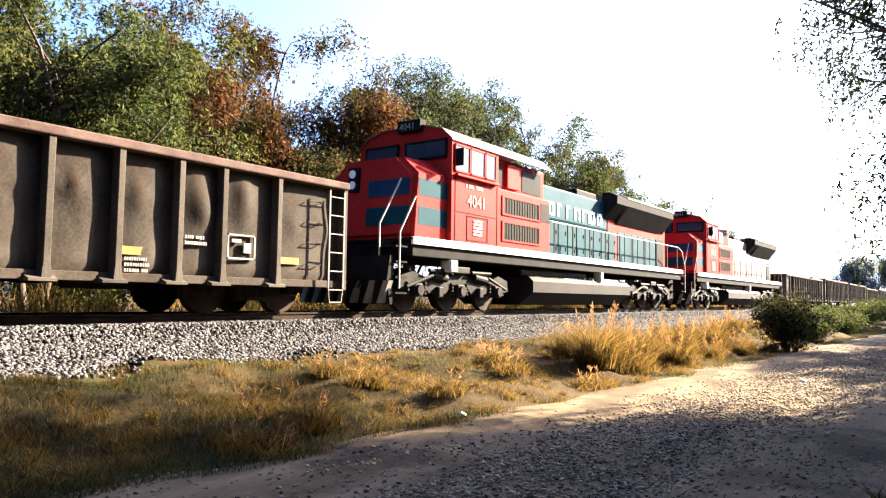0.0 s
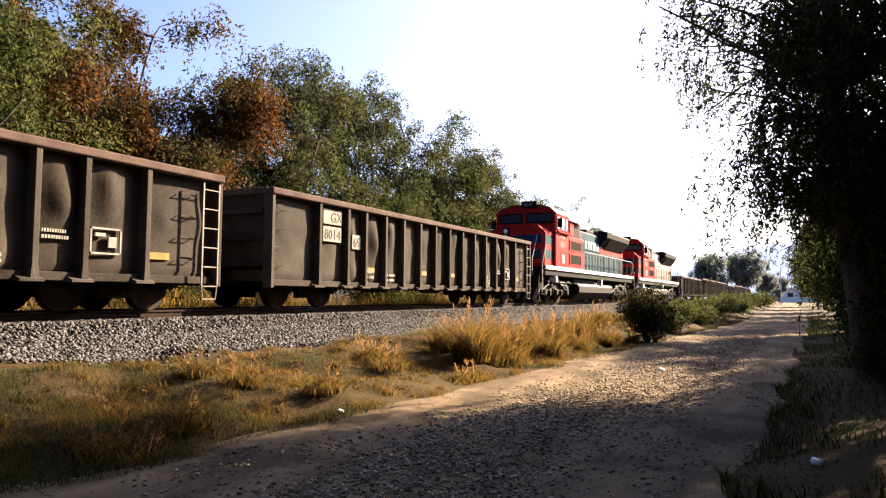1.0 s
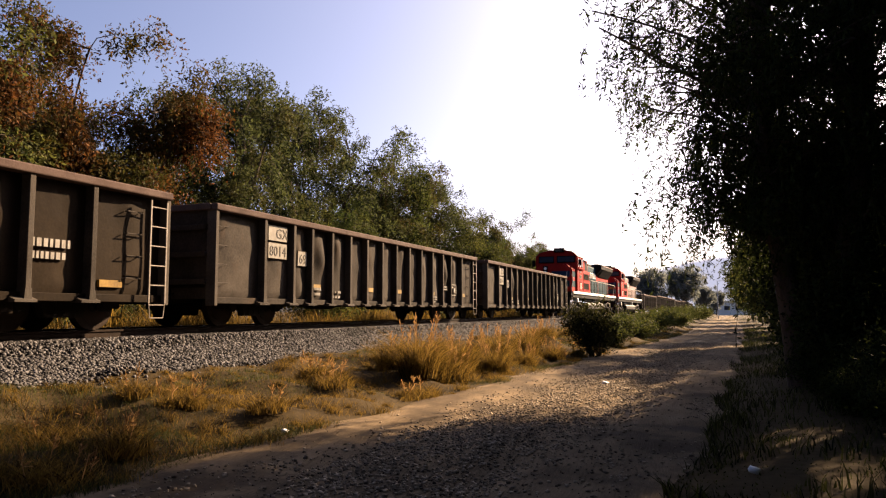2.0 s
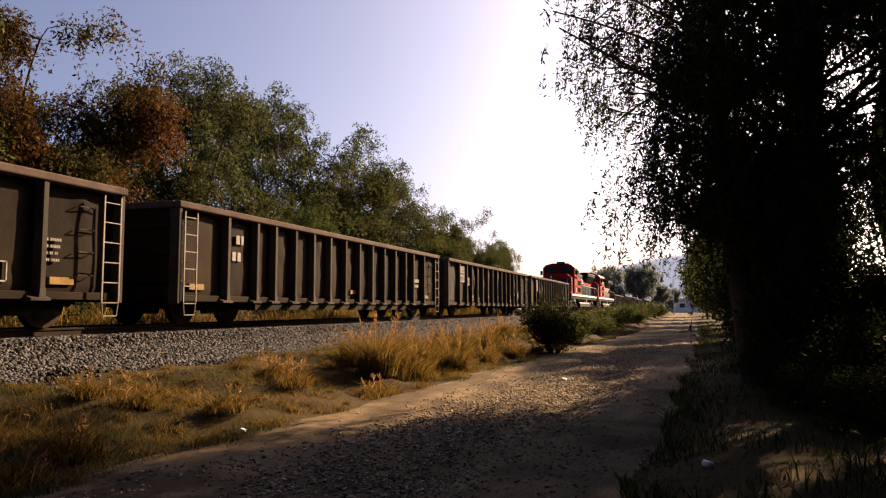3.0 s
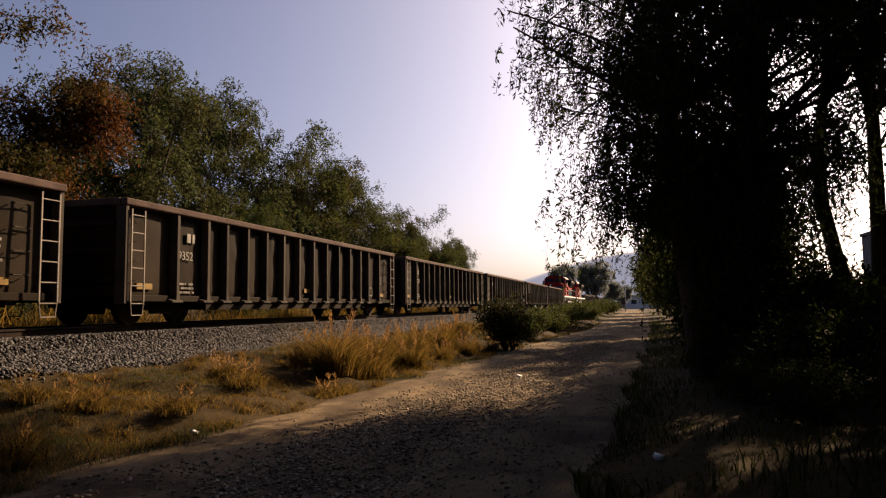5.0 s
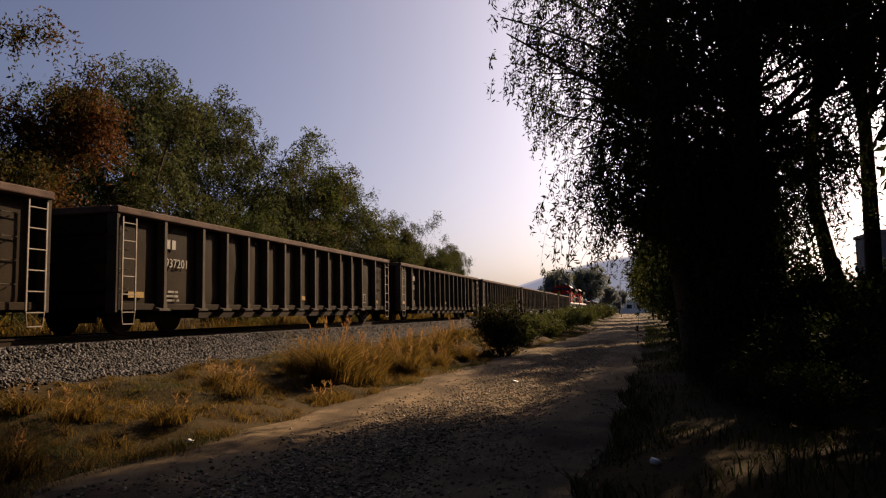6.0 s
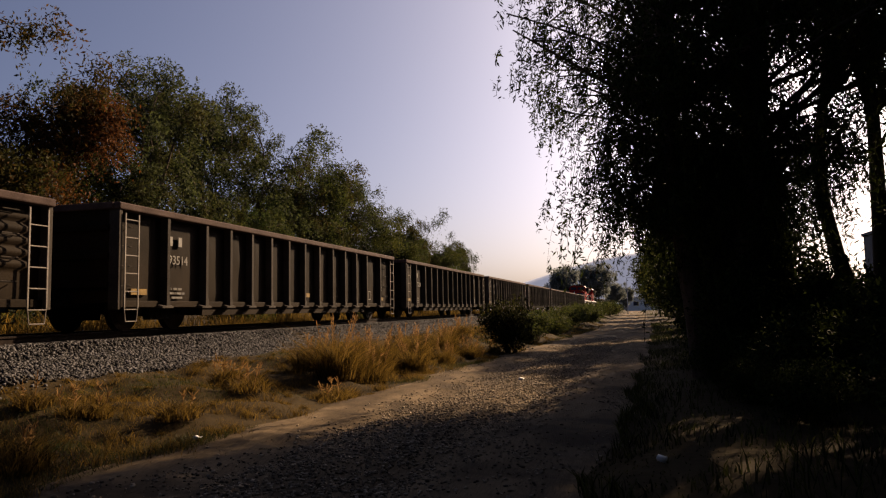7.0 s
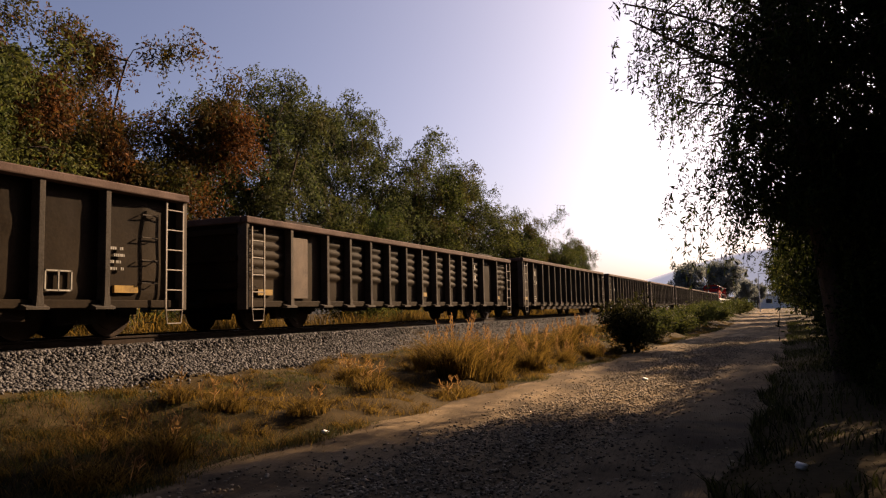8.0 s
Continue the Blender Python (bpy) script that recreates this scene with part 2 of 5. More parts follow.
def road_left(y):
    return -5.45 + 0.05 * np.clip(y, -20, 48) + 0.10 * rough_noise(y * 1.3, y * 0.3) - 0.04 * np.sin(y * 1.7)


def road_right(y):
    return -0.45 + 0.03 * np.clip(y, -20, 48) + 0.16 * rough_noise(y * 0.9 + 9, y * 0.4)


def ground_z(x, y):
    x, y = np.asarray(x, float), np.asarray(y, float)
    xl, xr = road_left(y), road_right(y)
    up = np.clip((xl - x) / np.clip((xl + 9.1) * 0.72, 1.0, 2.6), 0, 1)
    z = 0.44 * up * up * (3 - 2 * up) + 0.02
    verge = np.clip((xl - x) / 0.6, 0, 1) * np.clip((x + 9.6) / 0.6, 0, 1)
    z = z + verge * (0.11 * rough_noise(x, y, 1.3) + 0.06 * rough_noise(x + 17, y, 3.1))
    z = z + 0.10 * np.clip((x - xr) / 1.2, 0, 1)
    on = np.clip((x - xl) / 0.5, 0, 1) * np.clip((xr - x) / 0.5, 0, 1)
    w = np.clip((x - xl) / np.maximum(xr - xl, 0.5), 0, 1)
    z = z - on * (0.055 * np.exp(-((w - 0.30) / 0.08) ** 2) + 0.055 * np.exp(-((w - 0.66) / 0.07) ** 2)) + on * (0.012 * rough_noise(x, y, 3.0) + 0.010 * rough_noise(x * 2.2, y * 0.5, 4.0))
    return z


def sheet(xs, ys, zf):
    gx, gy = np.meshgrid(xs, ys)
    gz = zf(gx, gy)
    V = np.stack([gx, gy, gz], -1).reshape(-1, 3)
    nx, ny = len(xs), len(ys)
    i = (np.arange(ny - 1)[:, None] * nx + np.arange(nx - 1)[None, :]).ravel()
    return V, np.stack([i, i + 1, i + nx + 1, i + nx], 1)


def make_ground():
    far = np.array([20, 30, 45, 70, 120, 220, 420, 800, 1500, 2600.0])
    xs = np.concatenate([-22 - far[::-1], np.arange(-22, 12, 0.17), 12 + far])
    ys = np.concatenate([-8 - far[::-1], np.arange(-8, 36, 0.2), np.arange(36, 120, 1.0), 120 + far])
    V, F = sheet(xs, ys, ground_z)
    tagged(new("ground", fast_mesh("ground", V, F, M_SOIL, True)), "dry sandy ground with sparse yellow grass", "ground", kind="structure")
    ys = np.concatenate([np.arange(-8, 36, 0.16), np.arange(36, 120, 0.6), np.arange(120, 420, 6.0)])
    us = np.linspace(0, 1, 46)
    gu, gy = np.meshgrid(us, ys)
    gx = road_left(gy) + gu * (road_right(gy) - road_left(gy))
    gz = ground_z(gx, gy) + 0.012 - 0.03 * ((gu < 0.001) | (gu > 0.999))
    V = np.stack([gx, gy, gz], -1).reshape(-1, 3)
    nx = len(us)
    i = (np.arange(len(ys) - 1)[:, None] * nx + np.arange(nx - 1)[None, :]).ravel()
    tagged(new("road", fast_mesh("road", V, np.stack([i, i + 1, i + nx + 1, i + nx], 1), M_ROAD, True)), "pale rutted dirt road strewn with small stones", "dirt road", kind="structure")


def rocks(n, place, size, seed, flat=0.75):
    """Many small uneven stones as one mesh: place(rng, n) gives where they lie."""
    r = np.random.default_rng(seed)
    c = place(r, n)
    cube = np.array([[x, y, z] for x in (-1, 1) for y in (-1, 1) for z in (-1, 1)], float)
    faces = np.array([[0, 1, 3, 2], [4, 6, 7, 5], [0, 4, 5, 1], [2, 3, 7, 6], [0, 2, 6, 4], [1, 5, 7, 3]])
    V = cube[None] * (0.55 + 0.5 * r.random((n, 8, 3)))
    V[:, :, 2] *= flat
    V *= (size[0] + (size[1] - size[0]) * r.random((n, 1, 1)) ** 2) / 2
    a, b = r.random(n) * 6.3, r.normal(0, 0.5, n)
    ca, sa, cb, sb = np.cos(a)[:, None], np.sin(a)[:, None], np.cos(b)[:, None], np.sin(b)[:, None]
    x, y, z = V[:, :, 0], V[:, :, 1], V[:, :, 2]
    y, z = y * cb - z * sb, y * sb + z * cb
    V = np.stack([x * ca - y * sa, x * sa + y * ca, z], -1) + c[:, None, :]
    F = faces[None] + 8 * np.arange(n)[:, None, None]
    return V.reshape(-1, 3), F.reshape(-1, 4)


BED = [(-8.95, 0.42), (-9.95, 0.74), (-10.15, 0.78), (-10.5, 0.985), (-13.4, 0.985), (-13.75, 0.78), (-14.9, 0.42)]


def bed_z(x):
    return np.interp(-np.asarray(x), [-p[0] for p in BED], [p[1] for p in BED])


def make_track():
    xs = np.concatenate([[-15.1], np.linspace(-14.9, -8.95, 60), [-8.8]])
    ys = np.concatenate([np.arange(-240, -20, 8.0), np.arange(-20, 60, 0.5), np.arange(60, 700, 8.0)])
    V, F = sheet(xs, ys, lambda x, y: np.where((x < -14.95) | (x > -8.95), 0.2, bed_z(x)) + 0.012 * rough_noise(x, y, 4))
    bed = tagged(new("ballast_bed", fast_mesh("ballast_bed", V, F, M_BED, True)), "raised railway bed of crushed stone, darkened as if shaded", "track bed", kind="structure")

    def place(r, n):
        y = np.where(r.random(n) < 0.1, -14 + 15.5 * r.random(n), 1.5 + 58 * r.random(n) ** 1.8)
        x = -8.8 - 2.3 * r.random(n)
        x = x + np.where(x > -9.1, 0.22 * r.normal(0, 1, n), 0)
        z = np.where(x > -9.0, ground_z(x, y), bed_z(x))
        return np.stack([x, y, z + 0.012], 1)
    V, F = rocks(100000, place, (0.026, 0.068), 11)
    part("crushed_stone", fast_mesh("crushed_stone", V, F, M_BALLAST), None, bed, "loose grey crushed stone")["kind"] = "stuff"
    track = tagged(new("railway_track"), "single railway track with steel rails on sleepers", "railway track", kind="structure")
    prof = [(-0.065, -0.172), (0.065, -0.172), (0.065, -0.155), (0.012, -0.13), (0.012, -0.05), (0.036, -0.035), (0.036, -0.004), (0.026, 0.0), (-0.026, 0.0), (-0.036, -0.004), (-0.036, -0.035), (-0.012, -0.05), (-0.012, -0.13), (-0.065, -0.155)]
    for sgn in (-1, 1):
        bm = prism(nb(), [(TRACK_X + sgn * 0.753 + u, RAIL_Z + v) for u, v in prof], "y", -240, 700)
        rail = part("rail", bm, M_RAIL, track)
        rail.data.materials.append(M_RAILTOP)
        for pl in rail.data.polygons:
            if pl.normal.z > 0.9 and pl.center.z > RAIL_Z - 0.002:
                pl.material_index = 1
    tie = finish(box(nb(), -1.3, 1.3, -0.12, 0.12, -0.15, 0.06, 0.02), "sleeper", M_TIE)
    for i in range(150):
        put("sleeper", tie, track, pose(TRACK_X, -12 + 0.6 * i, RAIL_Z - 0.232))


# ---- grass ----
def blades(n, place, height, width, seed, lean=0.35, seg=2):
    """Curved grass blades as one mesh."""
    r = np.random.default_rng(seed)
    c, hs = place(r, n)
    h = (height[0] + (height[1] - height[0]) * r.random(n)) * hs
    a = r.random(n) * 6.283
    ld = np.abs(r.normal(lean, 0.25, n)) * h
    w = (width[0] + (width[1] - width[0]) * r.random(n)) / 2
    f = r.random(n) * 6.283
    side = np.stack([np.cos(f), np.sin(f), 0 * f], 1) * w[:, None]
    out = np.stack([np.cos(a), np.sin(a), 0 * a], 1)
    mid = c + out * (ld * 0.3)[:, None] + np.stack([0 * h, 0 * h, h * 0.6], 1)
    tip = c + out * ld[:, None] + np.stack([0 * h, 0 * h, h], 1)
    V = np.stack([c - side, c + side, mid + side * 0.75, mid - side * 0.75, tip + side * 0.15, tip - side * 0.15], 1)
    k = 6 * np.arange(n)[:, None]
    F = np.concatenate([k + np.array([[0, 1, 2, 3]]), k + np.array([[3, 2, 4, 5]])])
    return V.reshape(-1, 3), F


def make_grass():
    def verge(r, n):
        m = 1300                                    # low clumps, and a thin even sward between them
        cy = np.where(r.random(m) < 0.08, -14 + 16 * r.random(m), 2.0 + 60 * r.random(m) ** 1.5)
        cu = r.random(m)
        cx = road_left(cy) + 0.15 - (road_left(cy) + 9.0) * cu
        size = (0.13 + 0.40 * r.random(m) ** 2.2) * np.clip(1.45 - cu, 0.4, 1)
        k = r.integers(0, m, n)
        q = np.abs(r.normal(0, 0.55, n))
        a = r.random(n) * 6.283
        even = r.random(n) < 0.18
        y = np.where(even, np.where(r.random(n) < 0.1, -14 + 16 * r.random(n), 2.0 + 60 * r.random(n) ** 1.5), cy[k] + size[k] * q * np.sin(a))
        x = np.where(even, road_left(y) + 0.2 - (road_left(y) + 9.3) * r.random(n), cx[k] + size[k] * q * np.cos(a))
        h = np.where(even, 0.32, size[k] * 3.1 * np.exp(-q * q * 0.8))
        return np.stack([x, y, ground_z(x, y) - 0.01], 1), np.clip(h, 0.12, 1.4)
    V, F = blades(260000, verge, (0.05, 0.16), (0.003, 0.008), 3, 0.95)
    tagged(new("dry_grass", fast_mesh("dry_grass", V, F, M_GOLD)), "short golden dry grass on the sloping verge", "grass", kind="stuff")

    def green(r, n):
        y = 2.0 + 50 * r.random(n) ** 1.5
        xl = road_left(y)
        x = xl + 0.3 - 3.3 * r.random(n) ** 1.3
        p = rough_noise(x + 11, y * 0.8, 1.1) + 0.8 * np.clip((10 - y) / 5, 0, 1)
        return np.stack([x, y, ground_z(x, y) - 0.01], 1), np.clip(0.5 + 0.9 * p, 0.05, 1.2)
    V, F = blades(100000, green, (0.03, 0.11), (0.003, 0.008), 4, 0.9)
    tagged(new("green_grass", fast_mesh("green_grass", V, F, M_GREENGRASS)), "greenish grass among the dry verge", "grass", kind="stuff")

    def beyond(r, n):
        y = 4 + 110 * r.random(n) ** 1.3
        x = -14.9 - 4.0 * r.random(n) ** 1.4
        p = rough_noise(x, y, 1.5)
        return np.stack([x, y, ground_z(x, y) - 0.01], 1), np.clip(0.75 + 0.6 * p, 0.2, 1.5)
    V, F = blades(52000, beyond, (0.4, 1.15), (0.014, 0.04), 6, 0.35)
    tagged(new("tall_grass", fast_mesh("tall_grass", V, F, M_GOLD)), "tall golden dry grass beyond the railway", "grass", kind="stuff")

    def right_side(r, n):
        y = np.where(r.random(n) < 0.2, -14 + 17 * r.random(n), 3 + 60 * r.random(n) ** 1.4)
        x = road_right(y) - 0.1 + 3.2 * r.random(n) ** 1.5
        return np.stack([x, y, ground_z(x, y) - 0.01], 1), np.clip(0.6 + 0.6 * rough_noise(x, y, 1.7), 0.15, 1.4)
    V, F = blades(22000, right_side, (0.06, 0.24), (0.008, 0.022), 8, 0.5)
    tagged(new("roadside_grass", fast_mesh("roadside_grass", V, F, M_GREENGRASS)), "shaded green and yellow grass at the road's edge", "grass", kind="stuff")


def grass_tuft(x, y, h, spread, seed, n=1900, plumes=7):
    """A clump of tall dry grass with feathery tops."""
    z = float(ground_z(x, y))
    tuft = tagged(new("grass_tuft"), "tall golden grass clump with feathery russet plumes", "grass clump", group="grass clumps along the verge")
    tuft.matrix_basis = pose(x, y, z)

    def place(r, k):
        rad, a = spread * r.random(k) ** 0.6, r.random(k) * 6.283
        return np.stack([rad * np.cos(a), rad * np.sin(a) * 1.3, 0 * a - 0.03], 1), 1.05 - 0.45 * (rad / spread) ** 2
    V, F = blades(n, place, (h * 0.35, h * 0.9), (0.006, 0.014), seed, 0.85)
    part("foliage", fast_mesh("foliage", V, F, M_GOLD), None, tuft)
    r = np.random.default_rng(seed + 7)
    vs, fs, k = [], [], 0
    for _ in range(plumes):
        a, rad, hh = r.random() * 6.283, spread * 0.7 * r.random(), h * (0.75 + 0.35 * r.random())
        b = np.array([rad * math.cos(a), rad * math.sin(a), 0.0])
        tip = b + np.array([0.28 * hh * math.cos(a), 0.28 * hh * math.sin(a), hh])
        for j in range(14):
            p = b + (tip - b) * (0.66 + 0.34 * j / 13)
            d = r.normal(0, 0.035, 3) + np.array([0, 0, 0.05])
            s = np.cross(d, [0.3, 0.8, 0.2])
            s = s / (np.linalg.norm(s) + 1e-6) * 0.006
            vs += [p - s, p + s, p + d + s, p + d - s]
            fs.append([k, k + 1, k + 2, k + 3])
            k += 4
        s = np.array([0.004, 0.002, 0])
        vs += [b - s, b + s, tip + s, tip - s]
        fs.append([k, k + 1, k + 2, k + 3])
        k += 4
    part("plume", fast_mesh("plume", vs, fs, M_RUSSET), None, tuft, "feathery russet seed plumes")["kind"] = "stuff"


# ---- trees ----
def tube(vs, fs, pts, radii, sides=7):
    """Adds a tapered tube along pts to the lists."""
    k0 = sum(len(v) for v in vs)
    pts = np.asarray(pts, float)
    ring = np.arange(sides) * 2 * math.pi / sides
    for i, p in enumerate(pts):
        d = pts[min(i + 1, len(pts) - 1)] - pts[max(i - 1, 0)]
        d = d / (np.linalg.norm(d) + 1e-9)
        u = np.cross(d, [0.31, 0.9, 0.2])
        u = u / np.linalg.norm(u)
        w = np.cross(d, u)
        vs.append(p + radii[i] * (np.cos(ring)[:, None] * u + np.sin(ring)[:, None] * w))
    for i in range(len(pts) - 1):
        a = k0 + i * sides + np.arange(sides)
        b = k0 + i * sides + (np.arange(sides) + 1) % sides
        fs.append(np.stack([a, b, b + sides, a + sides], 1))


def bow(a, b, r, sag=0.12, n=6):
    a, b = np.asarray(a, float), np.asarray(b, float)
    t = np.linspace(0, 1, n)[:, None]
    k = r.normal(0, 1, 3) * np.linalg.norm(b - a) * sag
    k[2] = abs(k[2])
    return a + (b - a) * t + np.sin(t * math.pi) * k


def tree_meshes(seed, height, spread, trunk_r, fork, crown_low, strands, leaf, droop, leaf_material, per=22, limbs=9, lean=(0.0, 0.0), hollow=0.35, twigs=7, forks=2, loose=0.085, flare=0.0, hang=0.75, reach=0.30, low=0.3, slim=0.2, stalk=False, girth=None):
    """Wood and leaves: a forked trunk, bowed limbs and twigs, and strands of small leaves that hang from the twigs."""
    r = np.random.default_rng(seed)
    vs, fs = [], []
    foot = np.array([0, 0, -0.15])
    ends = []
    stems = []
    for s in range(forks):
        a = r.random() * 6.283
        top = np.array([lean[0] + 0.25 * spread * math.cos(a), lean[1] + 0.25 * spread * math.sin(a), height * 0.62])
        pts = bow(foot + np.array([0.12 * math.cos(a), 0.12 * math.sin(a), 0]), top, r, 0.05, 8)
        rad = trunk_r * (1 if forks == 1 else 0.78) * np.linspace(1, 0.4, 8)
        rad[0] *= 1.35
        tube(vs, fs, pts, rad, 9)
        stems.append((pts, rad))
    for i in range(limbs):
        pts, rad = stems[i % len(stems)]
        j = int(r.integers(max(1, int(8 * fork)), 8))
        a = i * 2.4 + r.normal(0, 0.35)
        e = r.random()
        zc = crown_low + (height - crown_low) * (low + (0.95 - low) * e)
        rr = spread * math.sqrt(max(0.05, 1 - (2 * e - 0.75) ** 2 * 0.75)) * (0.55 + 0.42 * r.random()) * (1 + flare * (e - 0.5))
        end = np.array([lean[0] + rr * math.cos(a), lean[1] + rr * math.sin(a), max(zc, pts[j][2] * 0.62)])
        if girth:                                   # the crown's radius at each height
            zc = crown_low + (height - crown_low) * 0.94 * ((i * 0.7549) % 1.0) ** 1.2
            rr = np.interp(zc, *zip(*girth)) * (0.30 + 0.66 * math.sqrt(r.random()))
            j = int(np.clip(np.searchsorted(pts[:, 2], zc * 0.62), 1, 7))
            end = np.array([lean[0] + rr * math.cos(a), lean[1] + 0.8 * rr * math.sin(a), zc])
        lp = bow(pts[j], end, r, 0.14, 7)
        tube(vs, fs, lp, np.linspace(rad[j] * (0.55 if not girth else 0.3), 0.025 if not girth else 0.015, 7), 6)
        for _ in range(twigs):
            q = lp[int(r.integers(2, 7))]
            dv = r.normal(0, 1, 3) * spread * (0.27 if not girth else 0.15)
            dv[2] = abs(dv[2]) * 0.8 - 0.08 * spread
            te = q + dv
            te[2] = min(te[2], height * 0.98)
            tube(vs, fs, bow(q, te, r, 0.15, 4), np.linspace(0.022, 0.006, 4), 4)
            ends.append(te)
            ends.append((q + te) / 2)
    wood = fast_mesh("trunk", np.concatenate(vs), np.concatenate(fs), M_BARK, True)
    ends = np.array(ends)
    n = strands
    o = ends[r.integers(0, len(ends), n)] + r.normal(0, spread * loose, (n, 3))
    mid = np.array([lean[0], lean[1], (height + crown_low) / 2])
    dirn = o - mid
    dirn[:, 2] *= 0.3
    dirn = dirn / (np.linalg.norm(dirn, axis=1)[:, None] + 1e-6) + r.normal(0, 0.7, (n, 3))
    length = droop * (0.35 + 0.9 * r.random(n))
    t = np.linspace(0.05, 1, per)[None, :, None]
    P = o[:, None] + reach * length[:, None, None] * dirn[:, None] * np.sqrt(t) - np.array([0, 0, 1.0]) * (length[:, None, None] * t ** 1.6)
    S = P[:, [0, per // 3, 2 * per // 3, per - 1]]
    P = P.reshape(-1, 3) + r.normal(0, leaf * 0.35, (n * per, 3))
    m = len(P)
    ax = r.normal(0, 0.75, (m, 3)) + np.array([0, 0, -hang])
    ax = ax / np.linalg.norm(ax, axis=1)[:, None]
    sd_ = np.cross(ax, r.normal(0, 1, (m, 3)))
    sd_ = sd_ / (np.linalg.norm(sd_, axis=1)[:, None] + 1e-6)
    L = (leaf * (0.6 + 0.8 * r.random(m)))[:, None]
    W = L * slim
    V = np.stack([P, P + ax * L * 0.45 + sd_ * W, P + ax * L, P + ax * L * 0.5 - sd_ * W], 1).reshape(-1, 3)
    F = 4 * np.arange(m)[:, None] + np.arange(4)[None]
    if stalk:                                       # the thin stalk that each strand of leaves hangs on
        e = r.normal(0, 1, (n, 1, 3)) * np.array([1, 1, 0.2])
        e = e / np.linalg.norm(e, axis=2)[:, :, None] * 0.005
        Q = np.stack([S - e, S + e], 2).reshape(-1, 3)
        k = (8 * np.arange(n)[:, None] + 2 * np.arange(3)[None]).reshape(-1, 1)
        F = np.concatenate([F, len(V) + k + np.array([[0, 1, 3, 2]])])
        V = np.concatenate([V, Q])
    return wood, fast_mesh("crown", V, F, leaf_material)


def tree_from(meshes, m, label, category="tree", group=""):
    t = tagged(new("tree"), label, category, group)
    t.matrix_basis = m
    put("trunk", meshes[0], t, Matrix())
    put("crown", meshes[1], t, Matrix())
    return t


def shrub_meshes(seed, h, w, n, leaf, material):
    r = np.random.default_rng(seed)
    vs, fs = [], []
    ends = []
    for i in range(16):
        a, k = r.random() * 6.283, r.random() ** 0.5
        e = np.array([w * k * math.cos(a), w * k * math.sin(a), h * (0.55 + 0.4 * r.random()) * (1 - 0.35 * k * k)])
        p = bow([0.1 * math.cos(a), 0.1 * math.sin(a), -0.1], e, r, 0.1, 6)
        tube(vs, fs, p, np.linspace(0.022, 0.006, 6), 4)
        ends += [p[2], p[3], p[4], p[5], p[5]]
    ends = np.array(ends)
    P = ends[r.integers(0, len(ends), n)] + r.normal(0, 1, (n, 3)) * np.array([w * 0.20, w * 0.20, h * 0.12])
    P[:, 2] = np.abs(P[:, 2])
    ax = r.normal(0, 1, (n, 3)) + np.array([0, 0, 0.35])
    ax = ax / np.linalg.norm(ax, axis=1)[:, None]
    s = np.cross(ax, r.normal(0, 1, (n, 3)))
    s = s / (np.linalg.norm(s, axis=1)[:, None] + 1e-6)
    L = (leaf * (0.6 + 0.8 * r.random(n)))[:, None]
    V = np.stack([P, P + ax * L * 0.45 + s * L * 0.2, P + ax * L, P + ax * L * 0.5 - s * L * 0.2], 1).reshape(-1, 3)
    return fast_mesh("stem", np.concatenate(vs), np.concatenate(fs), M_BARK, True), fast_mesh("foliage", V, 4 * np.arange(n)[:, None] + np.arange(4)[None], material)


def shrub_from(meshes, m, label, group=""):
    t = tagged(new("shrub"), label, "shrub", group)
    t.matrix_basis = m
    put("stem", meshes[0], t, Matrix())
    put("foliage", meshes[1], t, Matrix())
    return t


